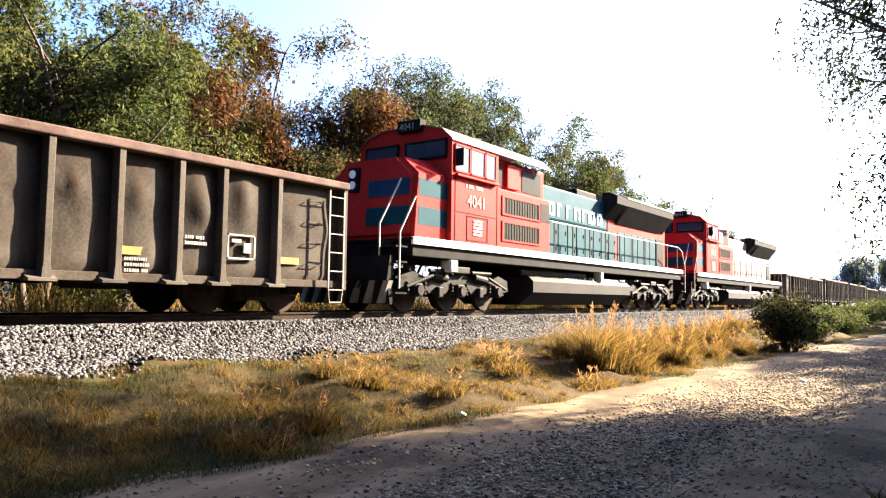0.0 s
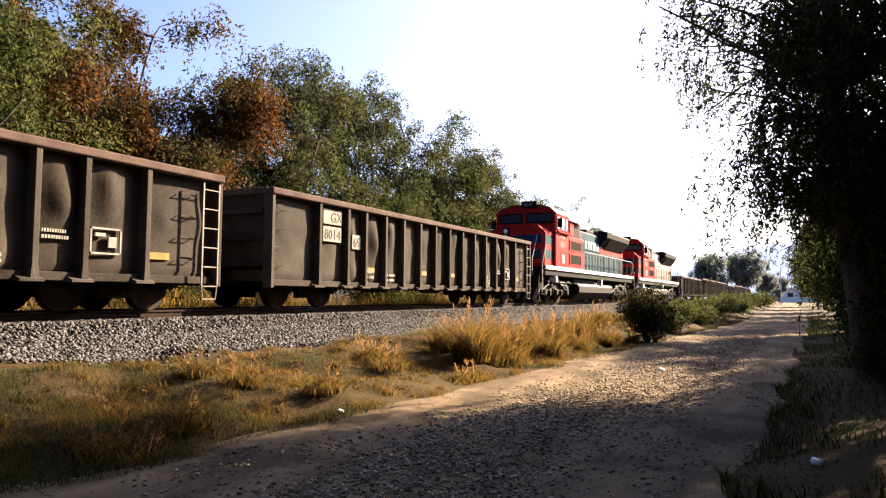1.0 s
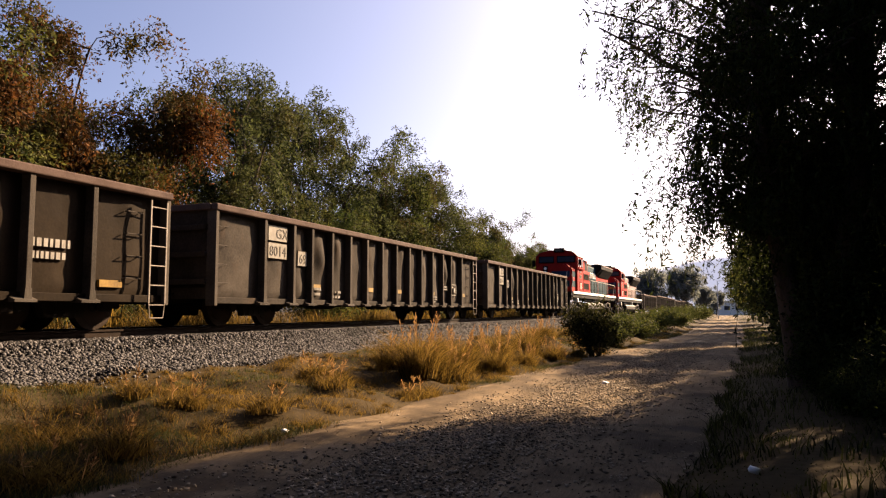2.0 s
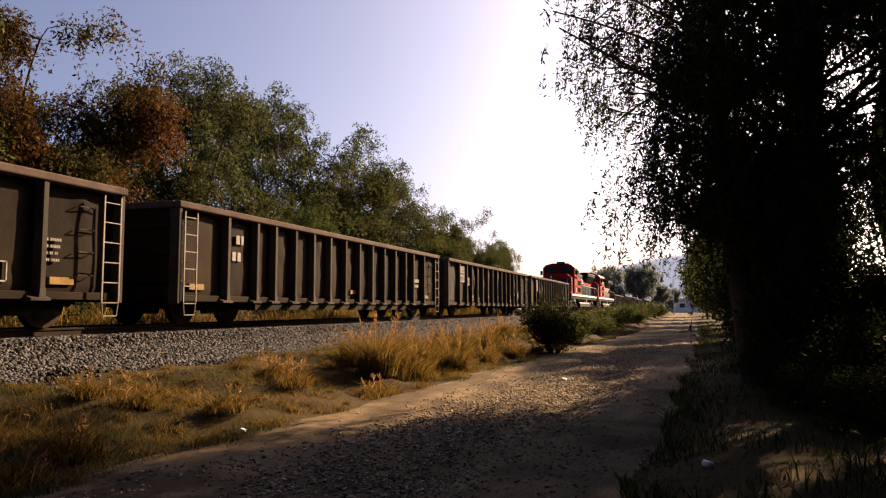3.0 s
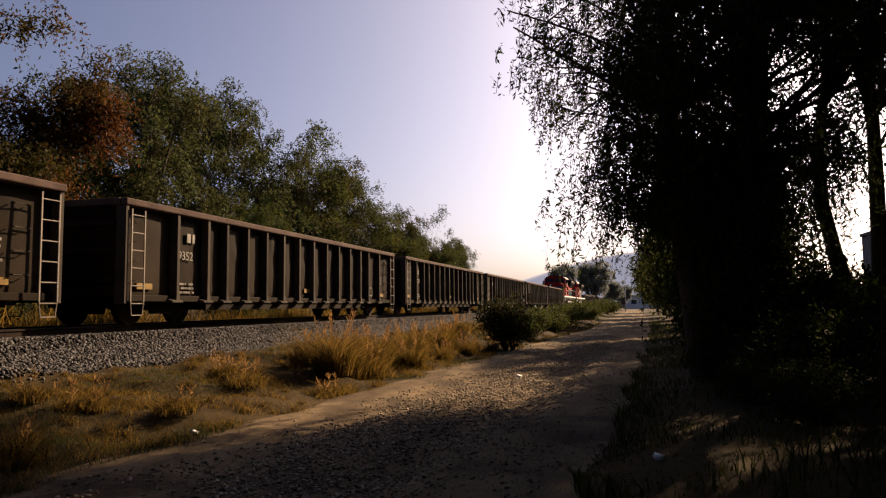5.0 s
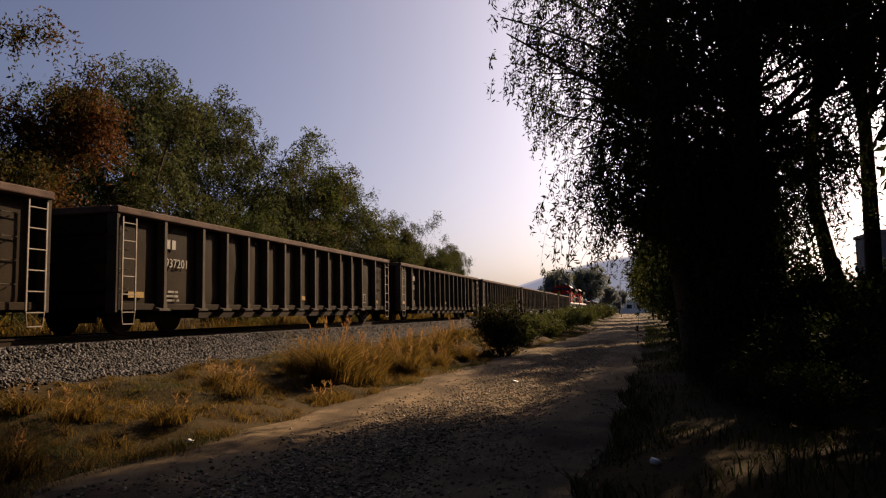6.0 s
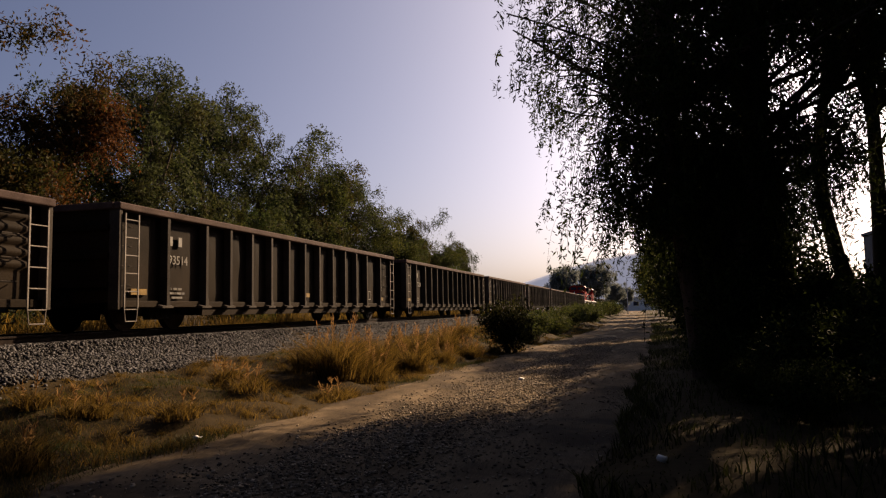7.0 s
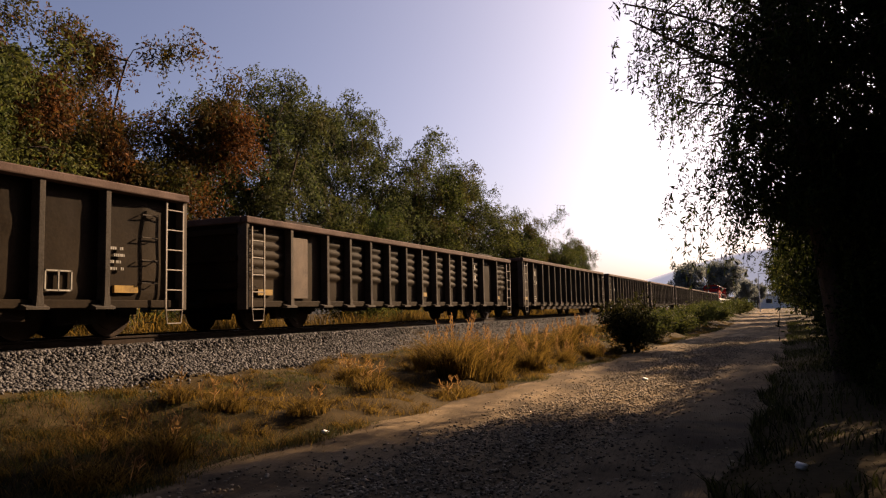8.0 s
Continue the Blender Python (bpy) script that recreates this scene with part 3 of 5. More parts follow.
def make_trees():
    def at(x, y, turn=0, k=1.0, kz=None):
        return pose(x, y, float(ground_z(x, y)), 0, 0, turn) @ Matrix.Diagonal((k, k, kz or k, 1))
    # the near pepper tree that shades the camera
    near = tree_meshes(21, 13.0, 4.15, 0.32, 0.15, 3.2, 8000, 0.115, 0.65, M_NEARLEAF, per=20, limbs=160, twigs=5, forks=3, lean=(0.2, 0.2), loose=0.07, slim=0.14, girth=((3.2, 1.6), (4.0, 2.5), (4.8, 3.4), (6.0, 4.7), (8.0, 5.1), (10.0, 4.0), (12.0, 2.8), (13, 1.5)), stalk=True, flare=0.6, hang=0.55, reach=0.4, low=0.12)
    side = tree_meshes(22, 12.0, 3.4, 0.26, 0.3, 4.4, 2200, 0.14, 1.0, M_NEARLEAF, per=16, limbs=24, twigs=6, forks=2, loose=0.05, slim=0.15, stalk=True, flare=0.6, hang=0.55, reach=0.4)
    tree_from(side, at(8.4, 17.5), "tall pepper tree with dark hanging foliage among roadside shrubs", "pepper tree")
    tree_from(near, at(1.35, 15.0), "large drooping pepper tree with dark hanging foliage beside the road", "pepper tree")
    # an added tree, mostly hidden by the near one, to cast shade on the verge
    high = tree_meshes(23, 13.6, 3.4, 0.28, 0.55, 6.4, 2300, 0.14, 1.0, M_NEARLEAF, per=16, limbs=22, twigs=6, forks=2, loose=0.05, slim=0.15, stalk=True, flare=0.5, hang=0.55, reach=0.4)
    tree_from(high, at(5.6, 19.3), "tall high-crowned pepper tree added to shade the verge", "pepper tree")
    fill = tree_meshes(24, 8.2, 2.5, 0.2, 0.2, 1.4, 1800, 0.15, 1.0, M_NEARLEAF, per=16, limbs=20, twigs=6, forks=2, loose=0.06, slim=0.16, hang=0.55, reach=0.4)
    for x, y, a, k in [(3.6, 28, 0, 0.8), (13.5, 32, 240, 0.8)]:
        tree_from(fill, at(x, y, a, k), "dark leafy tree among the roadside shrubs", "tree", "trees among the roadside shrubs")
    row = tree_meshes(31, 8.6, 2.6, 0.24, 0.2, 0.8, 3000, 0.19, 1.3, M_LEAF4, per=16, limbs=16, loose=0.08)
    for x, y, a, k in [(2.6, 33.5, 20, 0.92), (3.4, 45, 110, 0.95), (3.6, 56, 200, 1.05), (3.4, 68, 290, 1.0), (3.4, 84, 45, 1.1), (3.6, 104, 145, 1.1), (3.6, 135, 250, 1.1),
                       ]:
        tree_from(row, at(x, y, a, k), "leafy roadside tree with hanging yellow-green foliage", "tree", "trees along the road")
    # added trees outside the view that keep sky light off train and foreground
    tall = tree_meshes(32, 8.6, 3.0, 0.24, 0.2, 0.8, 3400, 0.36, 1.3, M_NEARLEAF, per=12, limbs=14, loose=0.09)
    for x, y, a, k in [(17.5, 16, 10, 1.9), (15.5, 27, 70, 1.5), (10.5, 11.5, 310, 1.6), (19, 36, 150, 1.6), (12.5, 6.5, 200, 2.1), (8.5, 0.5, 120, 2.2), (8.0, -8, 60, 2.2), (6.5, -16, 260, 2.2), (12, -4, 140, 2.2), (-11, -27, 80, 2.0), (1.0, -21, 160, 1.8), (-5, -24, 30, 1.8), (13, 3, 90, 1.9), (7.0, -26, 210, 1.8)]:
        tree_from(tall, at(x, y, a, k), "unseen tall tree added to block sky light", "tree", "tall shade trees")
    # the belt of trees behind the railway
    a = tree_meshes(41, 11.3, 4.0, 0.17, 0.15, 1.5, 4600, 0.13, 0.6, M_LEAF, per=12, limbs=15, forks=4, twigs=5, loose=0.055, hang=0.25, reach=0.6)
    b = tree_meshes(42, 11.6, 4.1, 0.17, 0.15, 1.8, 5600, 0.13, 0.55, M_LEAF2, per=12, limbs=19, forks=4, twigs=5, loose=0.055, hang=0.25, reach=0.6)
    c = tree_meshes(43, 10.6, 3.8, 0.2, 0.2, 1.8, 7400, 0.125, 0.7, M_LEAF3, per=12, limbs=16, forks=3, twigs=5, loose=0.06, hang=0.4, reach=0.6)
    d = tree_meshes(44, 10.2, 4.0, 0.16, 0.15, 1.0, 4800, 0.13, 0.7, M_LEAF4, per=12, limbs=16, forks=4, twigs=5, loose=0.055, hang=0.3, reach=0.6)
    green, grey, rust, yellow = ("tall green tree with hanging foliage behind the railway", "tall grey-green tree with airy foliage behind the railway",
                                 "tree with rust-red dry foliage behind the railway", "yellow-green leafy tree behind the railway")
    for meshes, x, y, turn, k, label in [
            (a, -20.5, 4.0, 10, 0.95, green), (d, -18.5, 8.5, 70, 1.0, yellow), (a, -21.5, 10.6, 140, 0.95, green), (c, -19.3, 17.4, 30, 1.03, rust),
            (d, -21.5, 22.3, 210, 0.85, yellow), (b, -20.5, 26.0, 60, 1.04, grey), (d, -18.6, 30, 300, 0.72, yellow), (b, -21, 34.0, 150, 1.12, grey), (a, -20, 39.5, 250, 1.06, green),
            (b, -20.5, 45.5, 10, 0.95, grey), (d, -19.5, 51, 110, 0.94, yellow), (a, -19.5, 57, 320, 0.9, green), (d, -19.5, 64, 40, 0.88, yellow),
            (a, -19.5, 71, 190, 0.80, green), (b, -19.5, 78, 270, 0.70, grey), (c, -22.3, 12.6, 200, 1.06, rust)]:
        tree_from(meshes, at(x, y, turn, k), label, "tree", "trees behind the railway")
    under = shrub_meshes(51, 2.6, 2.2, 9000, 0.16, M_LEAF4)
    for i in range(15):
        y = 5 + 5.2 * i
        shrub_from(under, at(-20.4 - 1.2 * math.sin(i * 2.1), y, i * 77, 0.85 + 0.25 * math.sin(i * 1.3)), "dense yellow-green undergrowth behind the railway", "undergrowth behind the railway")
    # shrubs on the verge and beyond the road
    dark = shrub_meshes(52, 1.35, 0.75, 6500, 0.085, M_SHRUB)
    shrub_from(dark, at(-4.15, 24.0, 0, 1.3), "dark bushy shrub at the verge's edge")
    low = shrub_meshes(53, 1.0, 0.95, 5000, 0.10, M_LEAF4)
    for i, (x, y, k) in enumerate([(-4.7, 30, 0.9), (-5.2, 34, 1.1), (-4.5, 38.5, 1.1), (-5.4, 43, 1.2), (-4.5, 48, 1.3), (-5.0, 54, 1.4), (-4.4, 61, 1.4), (-5.2, 69, 1.5), (-4.4, 78, 1.6), (-4.8, 90, 1.8), (-4.4, 105, 1.9), (-4.4, 122, 2.0)]):
        shrub_from(low, at(x, y, i * 67, k), "low yellow-green shrub along the verge", "shrubs along the verge")
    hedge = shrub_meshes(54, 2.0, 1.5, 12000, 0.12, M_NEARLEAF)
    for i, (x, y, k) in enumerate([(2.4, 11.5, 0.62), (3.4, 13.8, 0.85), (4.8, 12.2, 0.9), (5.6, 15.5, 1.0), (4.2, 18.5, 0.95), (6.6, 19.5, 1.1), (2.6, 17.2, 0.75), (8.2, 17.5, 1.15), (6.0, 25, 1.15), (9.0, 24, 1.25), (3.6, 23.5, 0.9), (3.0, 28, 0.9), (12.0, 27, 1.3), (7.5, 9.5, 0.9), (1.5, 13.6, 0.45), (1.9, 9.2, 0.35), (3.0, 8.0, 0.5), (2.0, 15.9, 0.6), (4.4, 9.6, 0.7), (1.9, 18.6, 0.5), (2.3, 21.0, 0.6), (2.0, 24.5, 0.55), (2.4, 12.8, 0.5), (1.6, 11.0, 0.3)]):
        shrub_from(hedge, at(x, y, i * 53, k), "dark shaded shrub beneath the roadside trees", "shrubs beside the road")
    # the last four stand out of view, added to deepen shade on the right
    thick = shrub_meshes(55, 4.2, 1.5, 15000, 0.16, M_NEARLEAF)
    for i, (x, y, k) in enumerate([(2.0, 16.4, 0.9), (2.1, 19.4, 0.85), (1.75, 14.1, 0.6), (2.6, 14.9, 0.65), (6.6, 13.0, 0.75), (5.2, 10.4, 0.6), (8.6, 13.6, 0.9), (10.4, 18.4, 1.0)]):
        shrub_from(thick, at(x, y, i * 71, k), "tall dark thicket filling the shade beneath the roadside trees", "thickets beside the road")
    for i, (x, y, h, s) in enumerate([(-5.65, 12.9, 1.25, 0.45), (-5.6, 13.5, 0.9, 0.45), (-5.5, 14.2, 0.85, 0.45), (-5.7, 15.4, 0.9, 0.4), (-5.3, 16.6, 0.8, 0.45), (-5.6, 17.8, 0.85, 0.45), (-5.2, 19.0, 0.8, 0.4),
                                      (-5.5, 20.2, 0.9, 0.45), (-5.0, 21.3, 0.8, 0.4), (-6.4, 13.4, 0.8, 0.4), (-6.5, 16.5, 0.75, 0.4), (-6.3, 19.2, 0.8, 0.4), (-5.9, 22.4, 0.8, 0.45), (-6.2, 25.5, 0.8, 0.5), (-6.8, 11.0, 0.5, 0.35), (-6.0, 28.5, 0.8, 0.5)]):
        grass_tuft(x, y, h * 0.92, s * 0.8, 100 + i, 1500)
    tr = random.Random(8)
    for i in range(30):
        y = 4.5 + 24 * tr.random() ** 1.3
        x = float(road_left(y)) - 0.05 - 1.9 * tr.random() ** 1.4
        grass_tuft(x, y, 0.20 + 0.22 * tr.random(), 0.18 + 0.2 * tr.random(), 300 + i, 520, 2)


# ---- far distance ----
def make_distance():
    def hill(name, cx, cy, w, d, h, seed):
        r = np.random.default_rng(seed)
        V, F = sheet(np.linspace(-w, w, 60), np.linspace(-d, d, 24), lambda x, y: h * np.clip(np.exp(-(x / w * 1.9) ** 2 * np.where(x < 0, 1.0, 4.0)) * np.exp(-(y / d * 1.8) ** 2) - 0.03, -0.02, 1) + h * 0.02 * rough_noise(x, y, 6 / w))
        V[:, 0] += cx
        V[:, 1] += cy
        tagged(new(name, fast_mesh(name, V, F, M_HILL, True)), "pale blue-grey hill with haze in its colour and glow", "hill", kind="structure")
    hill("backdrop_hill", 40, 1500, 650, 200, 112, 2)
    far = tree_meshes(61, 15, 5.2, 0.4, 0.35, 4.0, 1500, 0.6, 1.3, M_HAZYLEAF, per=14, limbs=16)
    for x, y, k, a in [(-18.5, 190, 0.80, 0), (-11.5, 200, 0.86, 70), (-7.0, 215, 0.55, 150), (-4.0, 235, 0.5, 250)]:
        tree_from(far, pose(x, y, 0.2, 0, 0, a) @ Matrix.Diagonal((k, k, k, 1)), "distant tree at the end of the road, paled for haze", "tree", "distant trees")
    mast = tagged(new("lattice_mast"), "slender steel lattice mast in the distance", "mast")
    mast.matrix_basis = pose(-16.8, 310, 0.4)
    for sx in (-0.6, 0.6):
        part("leg", rod(nb(), (sx, 0, -0.5), (sx * 0.4, 0, 21), 0.10, 6), M_STEEL, mast)
    bm = nb()
    for i in range(12):
        z = 1.7 * i
        k = 0.6 - 0.36 * z / 21
        rod(bm, (-k, 0, z), (k * 0.95, 0, z + 1.7), 0.06, 5)
    part("bracing", bm, M_STEEL, mast)
    for sx in (-0.9, 0.9):
        part("antenna", box(nb(), sx - 0.25, sx + 0.25, -0.2, 0.2, 19.4, 21.6, 0.05), M_STEEL, mast)
    lamp = tagged(new("street_lamp"), "tall grey street lamp beside the far road", "street lamp")
    lamp.matrix_basis = pose(-2.2, 150, 0.1)
    part("pole", rod(nb(), (0, 0, -0.3), (0, 0, 7.2), 0.10, 8, 0.06), M_STEEL, lamp)
    part("arm", rod(nb(), (0, 0, 7.2), (1.3, 0, 7.3), 0.05, 6), M_STEEL, lamp)
    part("lamp_head", box(nb(), 1.2, 1.8, -0.12, 0.12, 7.2, 7.38, 0.03), M_STEEL, lamp)
    shed = tagged(new("white_shed"), "low white building with a flat roof in the distance", "building")
    shed.matrix_basis = pose(0, 262, 0.2)
    part("wall", box(nb(), -7, 9, 0, 8, -0.3, 4.2), M_WHITEWALL, shed)
    part("roof", box(nb(), -7.4, 9.4, -0.4, 8.4, 4.2, 4.7, 0.05), M_WHITEWALL, shed)
    for i in range(4):
        part("window", box(nb(), -5.5 + 3.6 * i, -3.7 + 3.6 * i, -0.06, 0.1, 1.6, 3.0), M_GLASS, shed)
    house = tagged(new("grey_building"), "tall plain grey building beyond the roadside shrubs", "building")
    house.matrix_basis = pose(31.6, 92, 0.1)
    part("wall", box(nb(), -4, 9, 0, 9, -0.3, 9.6), M_GREYWALL, house)
    part("parapet", box(nb(), -4.2, 9.2, -0.2, 9.2, 9.6, 10.0, 0.04), M_GREYWALL, house)
    for i in range(2):
        part("window", box(nb(), -2.0 + 4 * i, 0.2 + 4 * i, -0.05, 0.1, 2.6, 4.2), M_GLASS, house)


def make_road_litter():
    def place(r, n):
        y = np.where(r.random(n) < 0.12, -12 + 14 * r.random(n), 2.0 + 34 * r.random(n) ** 1.6)
        u = r.random(n)
        x = road_left(y) + u * (road_right(y) - road_left(y))
        pull = np.exp(-((u - 0.62) / 0.10) ** 2) + 0.7 * np.exp(-((u - 0.30) / 0.06) ** 2) + 0.5 * rough_noise(x * 2.0, y * 0.5, 1.6)
        x = np.where(pull > r.random(n) * 1.1, x, road_left(y) + (0.5 + 0.13 * r.normal(0, 1, n)) * (road_right(y) - road_left(y)))
        return np.stack([x, y, ground_z(x, y) + 0.016], 1)
    V, F = rocks(42000, place, (0.009, 0.042), 15, 0.55)
    tagged(new("road_pebbles", fast_mesh("road_pebbles", V, F, M_PEBBLE)), "small loose stones scattered over the dirt road", "pebbles", kind="stuff")
    for x, y, s in [(-2.4, 14.9, 0.08), (0.15, 7.1, 0.07), (-5.1, 7.6, 0.05)]:
        def one(r, n, x=x, y=y):
            return np.array([[x, y, float(ground_z(x, y)) + 0.03]])
        V, F = rocks(1, one, (s * 1.6, s * 1.7), 77, 0.5)
        tagged(new("litter", fast_mesh("litter", V, F, M_PAPER)), "small crumpled white scrap lying on the dirt", "litter", group="white scraps")


# ---- the train ----
PITCH, SPEED = 19.1, 19.05
HALF = 1.60
GLEN, GTOP, GBOT = 17.4, 2.72, 0.52       # gondola: body's length, heights above the rail
SHARED = {}


def shared(key, make):
    if key not in SHARED:
        SHARED[key] = make()
    return SHARED[key]


def wheelset_mesh(r=0.457):
    def make():
        bm = nb()
        rod(bm, (-0.9, 0, 0), (0.9, 0, 0), 0.075, 10)
        for s in (-1, 1):
            rod(bm, (s * 0.69, 0, 0), (s * 0.82, 0, 0), r, 28)
            rod(bm, (s * 0.685, 0, 0), (s * 0.715, 0, 0), r + 0.028, 28)
            rod(bm, (s * 0.82, 0, 0), (s * 0.835, 0, 0), r * 0.72, 20)
            rod(bm, (s * 0.82, 0, 0), (s * 0.90, 0, 0), 0.13, 12)
            for k in range(3):
                a = k * 2.094
                rod(bm, (s * 0.83, 0.085 * math.cos(a), 0.085 * math.sin(a)), (s * 0.92, 0.085 * math.cos(a), 0.085 * math.sin(a)), 0.018, 6)
        return finish(bm, "wheelset", M_WHEEL)
    return shared(("wheel", r), make)


def freight_truck(parent, y):
    """A two-axle bogie: cast side frames with their springs, a bolster and two wheelsets."""
    tr = part("bogie", shared("bolster", lambda: finish(box(nb(), -1.1, 1.1, -0.18, 0.18, 0.42, 0.72, 0.03), "bogie", M_UNDER)), None, parent)
    tr.matrix_basis = pose(0, y, 0)

    def frame_mesh():
        bm = nb()
        out = [(-1.22, 0.40), (-1.22, 0.60), (-0.55, 0.82), (0.55, 0.82), (1.22, 0.60), (1.22, 0.40), (0.98, 0.40), (0.85, 0.53), (0.46, 0.50), (0.40, 0.24), (-0.40, 0.24), (-0.46, 0.50), (-0.85, 0.53), (-0.98, 0.40)]
        prism(bm, out, "x", -0.09, 0.09)
        for k in (-0.2, 0.0, 0.2):
            rod(bm, (0.02, k, 0.28), (0.02, k, 0.62), 0.085, 10)
        for k in (-1.1, 1.1):
            rod(bm, (0.0, k * 0.81, 0.457), (0.16, k * 0.81, 0.457), 0.12, 12)
        return finish(bm, "side_frame", M_UNDER)
    me = shared("side_frame", frame_mesh)
    put("side_frame", me, tr, pose(1.03, 0, 0))
    put("side_frame", me, tr, pose(-1.03, 0, 0, 0, 0, 180))
    for k in (-0.89, 0.89):
        put("wheelset", wheelset_mesh(), tr, pose(0, k, 0.457))
    return tr


def panel_mesh(style, variant, w, h):
    """One side panel between two stakes: a sheet with bulges, or with pressed horizontal ribs. Local x out, y along, z up."""
    def make():
        r = np.random.default_rng(variant * 13 + len(style))
        bl = [(r.uniform(0.2, 0.8) * w, r.uniform(0.15, 0.9) * h, r.uniform(-0.01, 0.05), r.uniform(0.18, 0.45)) for _ in range(4)]
        bl += [(r.uniform(0.1, 0.7) * w, r.uniform(0.1, 0.9) * h, r.uniform(-0.03, 0.022), r.uniform(0.07, 0.15)) for _ in range(7)]
        ny, nz = (14, 28) if style != "ribbed" else (8, 44)

        def off(y, z):
            e = np.clip(y / 0.1, 0, 1) * np.clip((w - y) / 0.1, 0, 1) * np.clip(z / 0.15, 0, 1) * np.clip((h - z) / 0.1, 0, 1)
            s = 0 * y
            amp = {"dented": 1.0, "plain": 0.55, "smooth": 0.2, "ribbed": 0.15}[style]
            for by, bz, a, q in bl:
                s = s + a * np.exp(-((y - by) / (q * 0.6)) ** 2 - ((z - bz) / q) ** 2)
            s = s * amp + amp * 0.035 * np.sin(y / w * math.pi)
            if style == "ribbed":
                zz = (z - 0.55) / 0.215
                on = (zz > 0) & (zz < 6)
                s = s + np.where(on, 0.055 * np.clip(np.sin((zz % 1) * math.pi) * 1.5 - 0.25, 0, 1) * np.clip((y - 0.12) / 0.08, 0, 1) * np.clip((w - 0.12 - y) / 0.08, 0, 1), 0)
            return s * e
        V, F = sheet(np.linspace(0, w, ny), np.linspace(0, h, nz), lambda y, z: off(y, z))
        V = np.stack([V[:, 2], V[:, 0], V[:, 1]], 1)
        back = V.copy()
        back[:, 0] = -0.012
        V2 = np.concatenate([V, back])
        return fast_mesh("side_panel", V2, np.concatenate([F, F[:, ::-1] + len(V)]), M_WAGON if style == "dented" else M_WAGON2, True)
    return shared(("panel", style, variant, round(w, 3)), make)


def gondola(style, stakes):
    """A high-sided open wagon: floor, sheet panels between stakes, top chord, sill, ladders and two bogies. z = 0 at the rail."""
    body_mat = M_WAGON if style == "dented" else M_WAGON2
    xo = 1.37                                 # the side sheet lies behind the stakes
    top = GTOP if style != "ribbed" else GTOP - 0.2
    car = tagged(new("gondola_wagon"), {"dented": "weathered brown open gondola wagon with dented stake sides", "plain": "dusty red-brown open gondola wagon with straight staked sides", "smooth": "red-brown open gondola wagon with wide smooth panels",
                                        "ribbed": "rusty brown gondola wagon with horizontally ribbed side panels"}[style], "freight wagon", "wagons of the freight train")
    L = GLEN / 2
    part("floor", box(nb(), -1.28, 1.28, -L, L, GBOT + 0.35, GBOT + 0.45), M_UNDER, car)
    bm = box(nb(), -0.35, 0.35, -L - 0.1, L + 0.1, GBOT + 0.02, GBOT + 0.35)
    for y in (-3.2, 0.5, 3.4):
        rod(bm, (0.5, y, GBOT + 0.05), (0.5, y + 1.2, GBOT + 0.05), 0.16, 12)
    part("centre_sill", bm, M_UNDER, car)
    ends_ = (1.82, 1.25, 0.87) if style in ("dented", "plain") else (1.64, 1.54)     # the bays at the ends differ in width
    inner = (GLEN - 2 * sum(ends_)) / (stakes + 1 - 2 * len(ends_))
    ys = [-L + 0.02, *itertools.accumulate([*ends_, *[inner] * (stakes + 1 - 2 * len(ends_)), *ends_[:0:-1]], initial=-L), L - 0.02]
    ys.remove(-L)

    def stake_mesh():
        bm = nb()
        for seg in ((0.0, 0.055), ):
            box(bm, -0.02, 0.19, -seg[1], seg[1], GBOT + 0.1, top - 0.12, 0.012)
        prism(bm, [(-0.07, GBOT + 0.02), (0.07, GBOT + 0.02), (0.058, GBOT + 0.2), (-0.058, GBOT + 0.2)], "x", 0.0, 0.20)
        return finish(bm, "stake", M_STAKE)
    stake = shared(("stake", top), stake_mesh)

    def foot_mesh():
        bm = nb()
        prism(bm, [(0.0, GBOT + 0.10), (0.24, GBOT + 0.02), (0.24, GBOT - 0.02), (0.0, GBOT - 0.02)], "y", -0.26, 0.14)
        return finish(bm, "stake_foot", M_STAKE)
    foot = shared("foot", foot_mesh)
    for s in (1, -1):
        turn = pose(0, 0, 0) if s == 1 else pose(0, 0, 0, 0, 0, 180)
        bm = box(nb(), s * (xo - 0.05), s * HALF, -L - 0.05, L + 0.05, top - 0.15, top, 0.025)
        part("top_chord", bm, M_CHORD, car, "rust-brown top chord")
        bm = box(nb(), s * (xo - 0.04), s * (xo + 0.10), -L, L, GBOT, GBOT + 0.14, 0.01)
        if style in ("plain", "smooth"):
            box(bm, s * (xo - 0.05), s * (xo + 0.04), -L + 3.2, L - 3.2, GBOT - 0.20, GBOT + 0.02)
        part("side_sill", bm, body_mat, car)
        for i in range(len(ys) - 1):
            w = ys[i + 1] - ys[i]
            me = panel_mesh(style if not (style == "ribbed" and i in (1, len(ys) - 3)) else "smooth", (i * 7 + (3 if s < 0 else 0)) % 9, w, top - GBOT - 0.2)
            if s == 1:
                put("side_panel", me, car, pose(xo, ys[i], GBOT + 0.1))
            else:
                put("side_panel", me, car, pose(-xo, ys[i + 1], GBOT + 0.1, 0, 0, 180))
        for y in ys[1:-1]:
            put("stake", stake, car, pose(s * (xo + 0.005), y, 0, 0, 0, 0 if s > 0 else 180))
            put("stake_foot", foot, car, pose(s * (xo + 0.0), y, 0, 0, 0, 0 if s > 0 else 180))
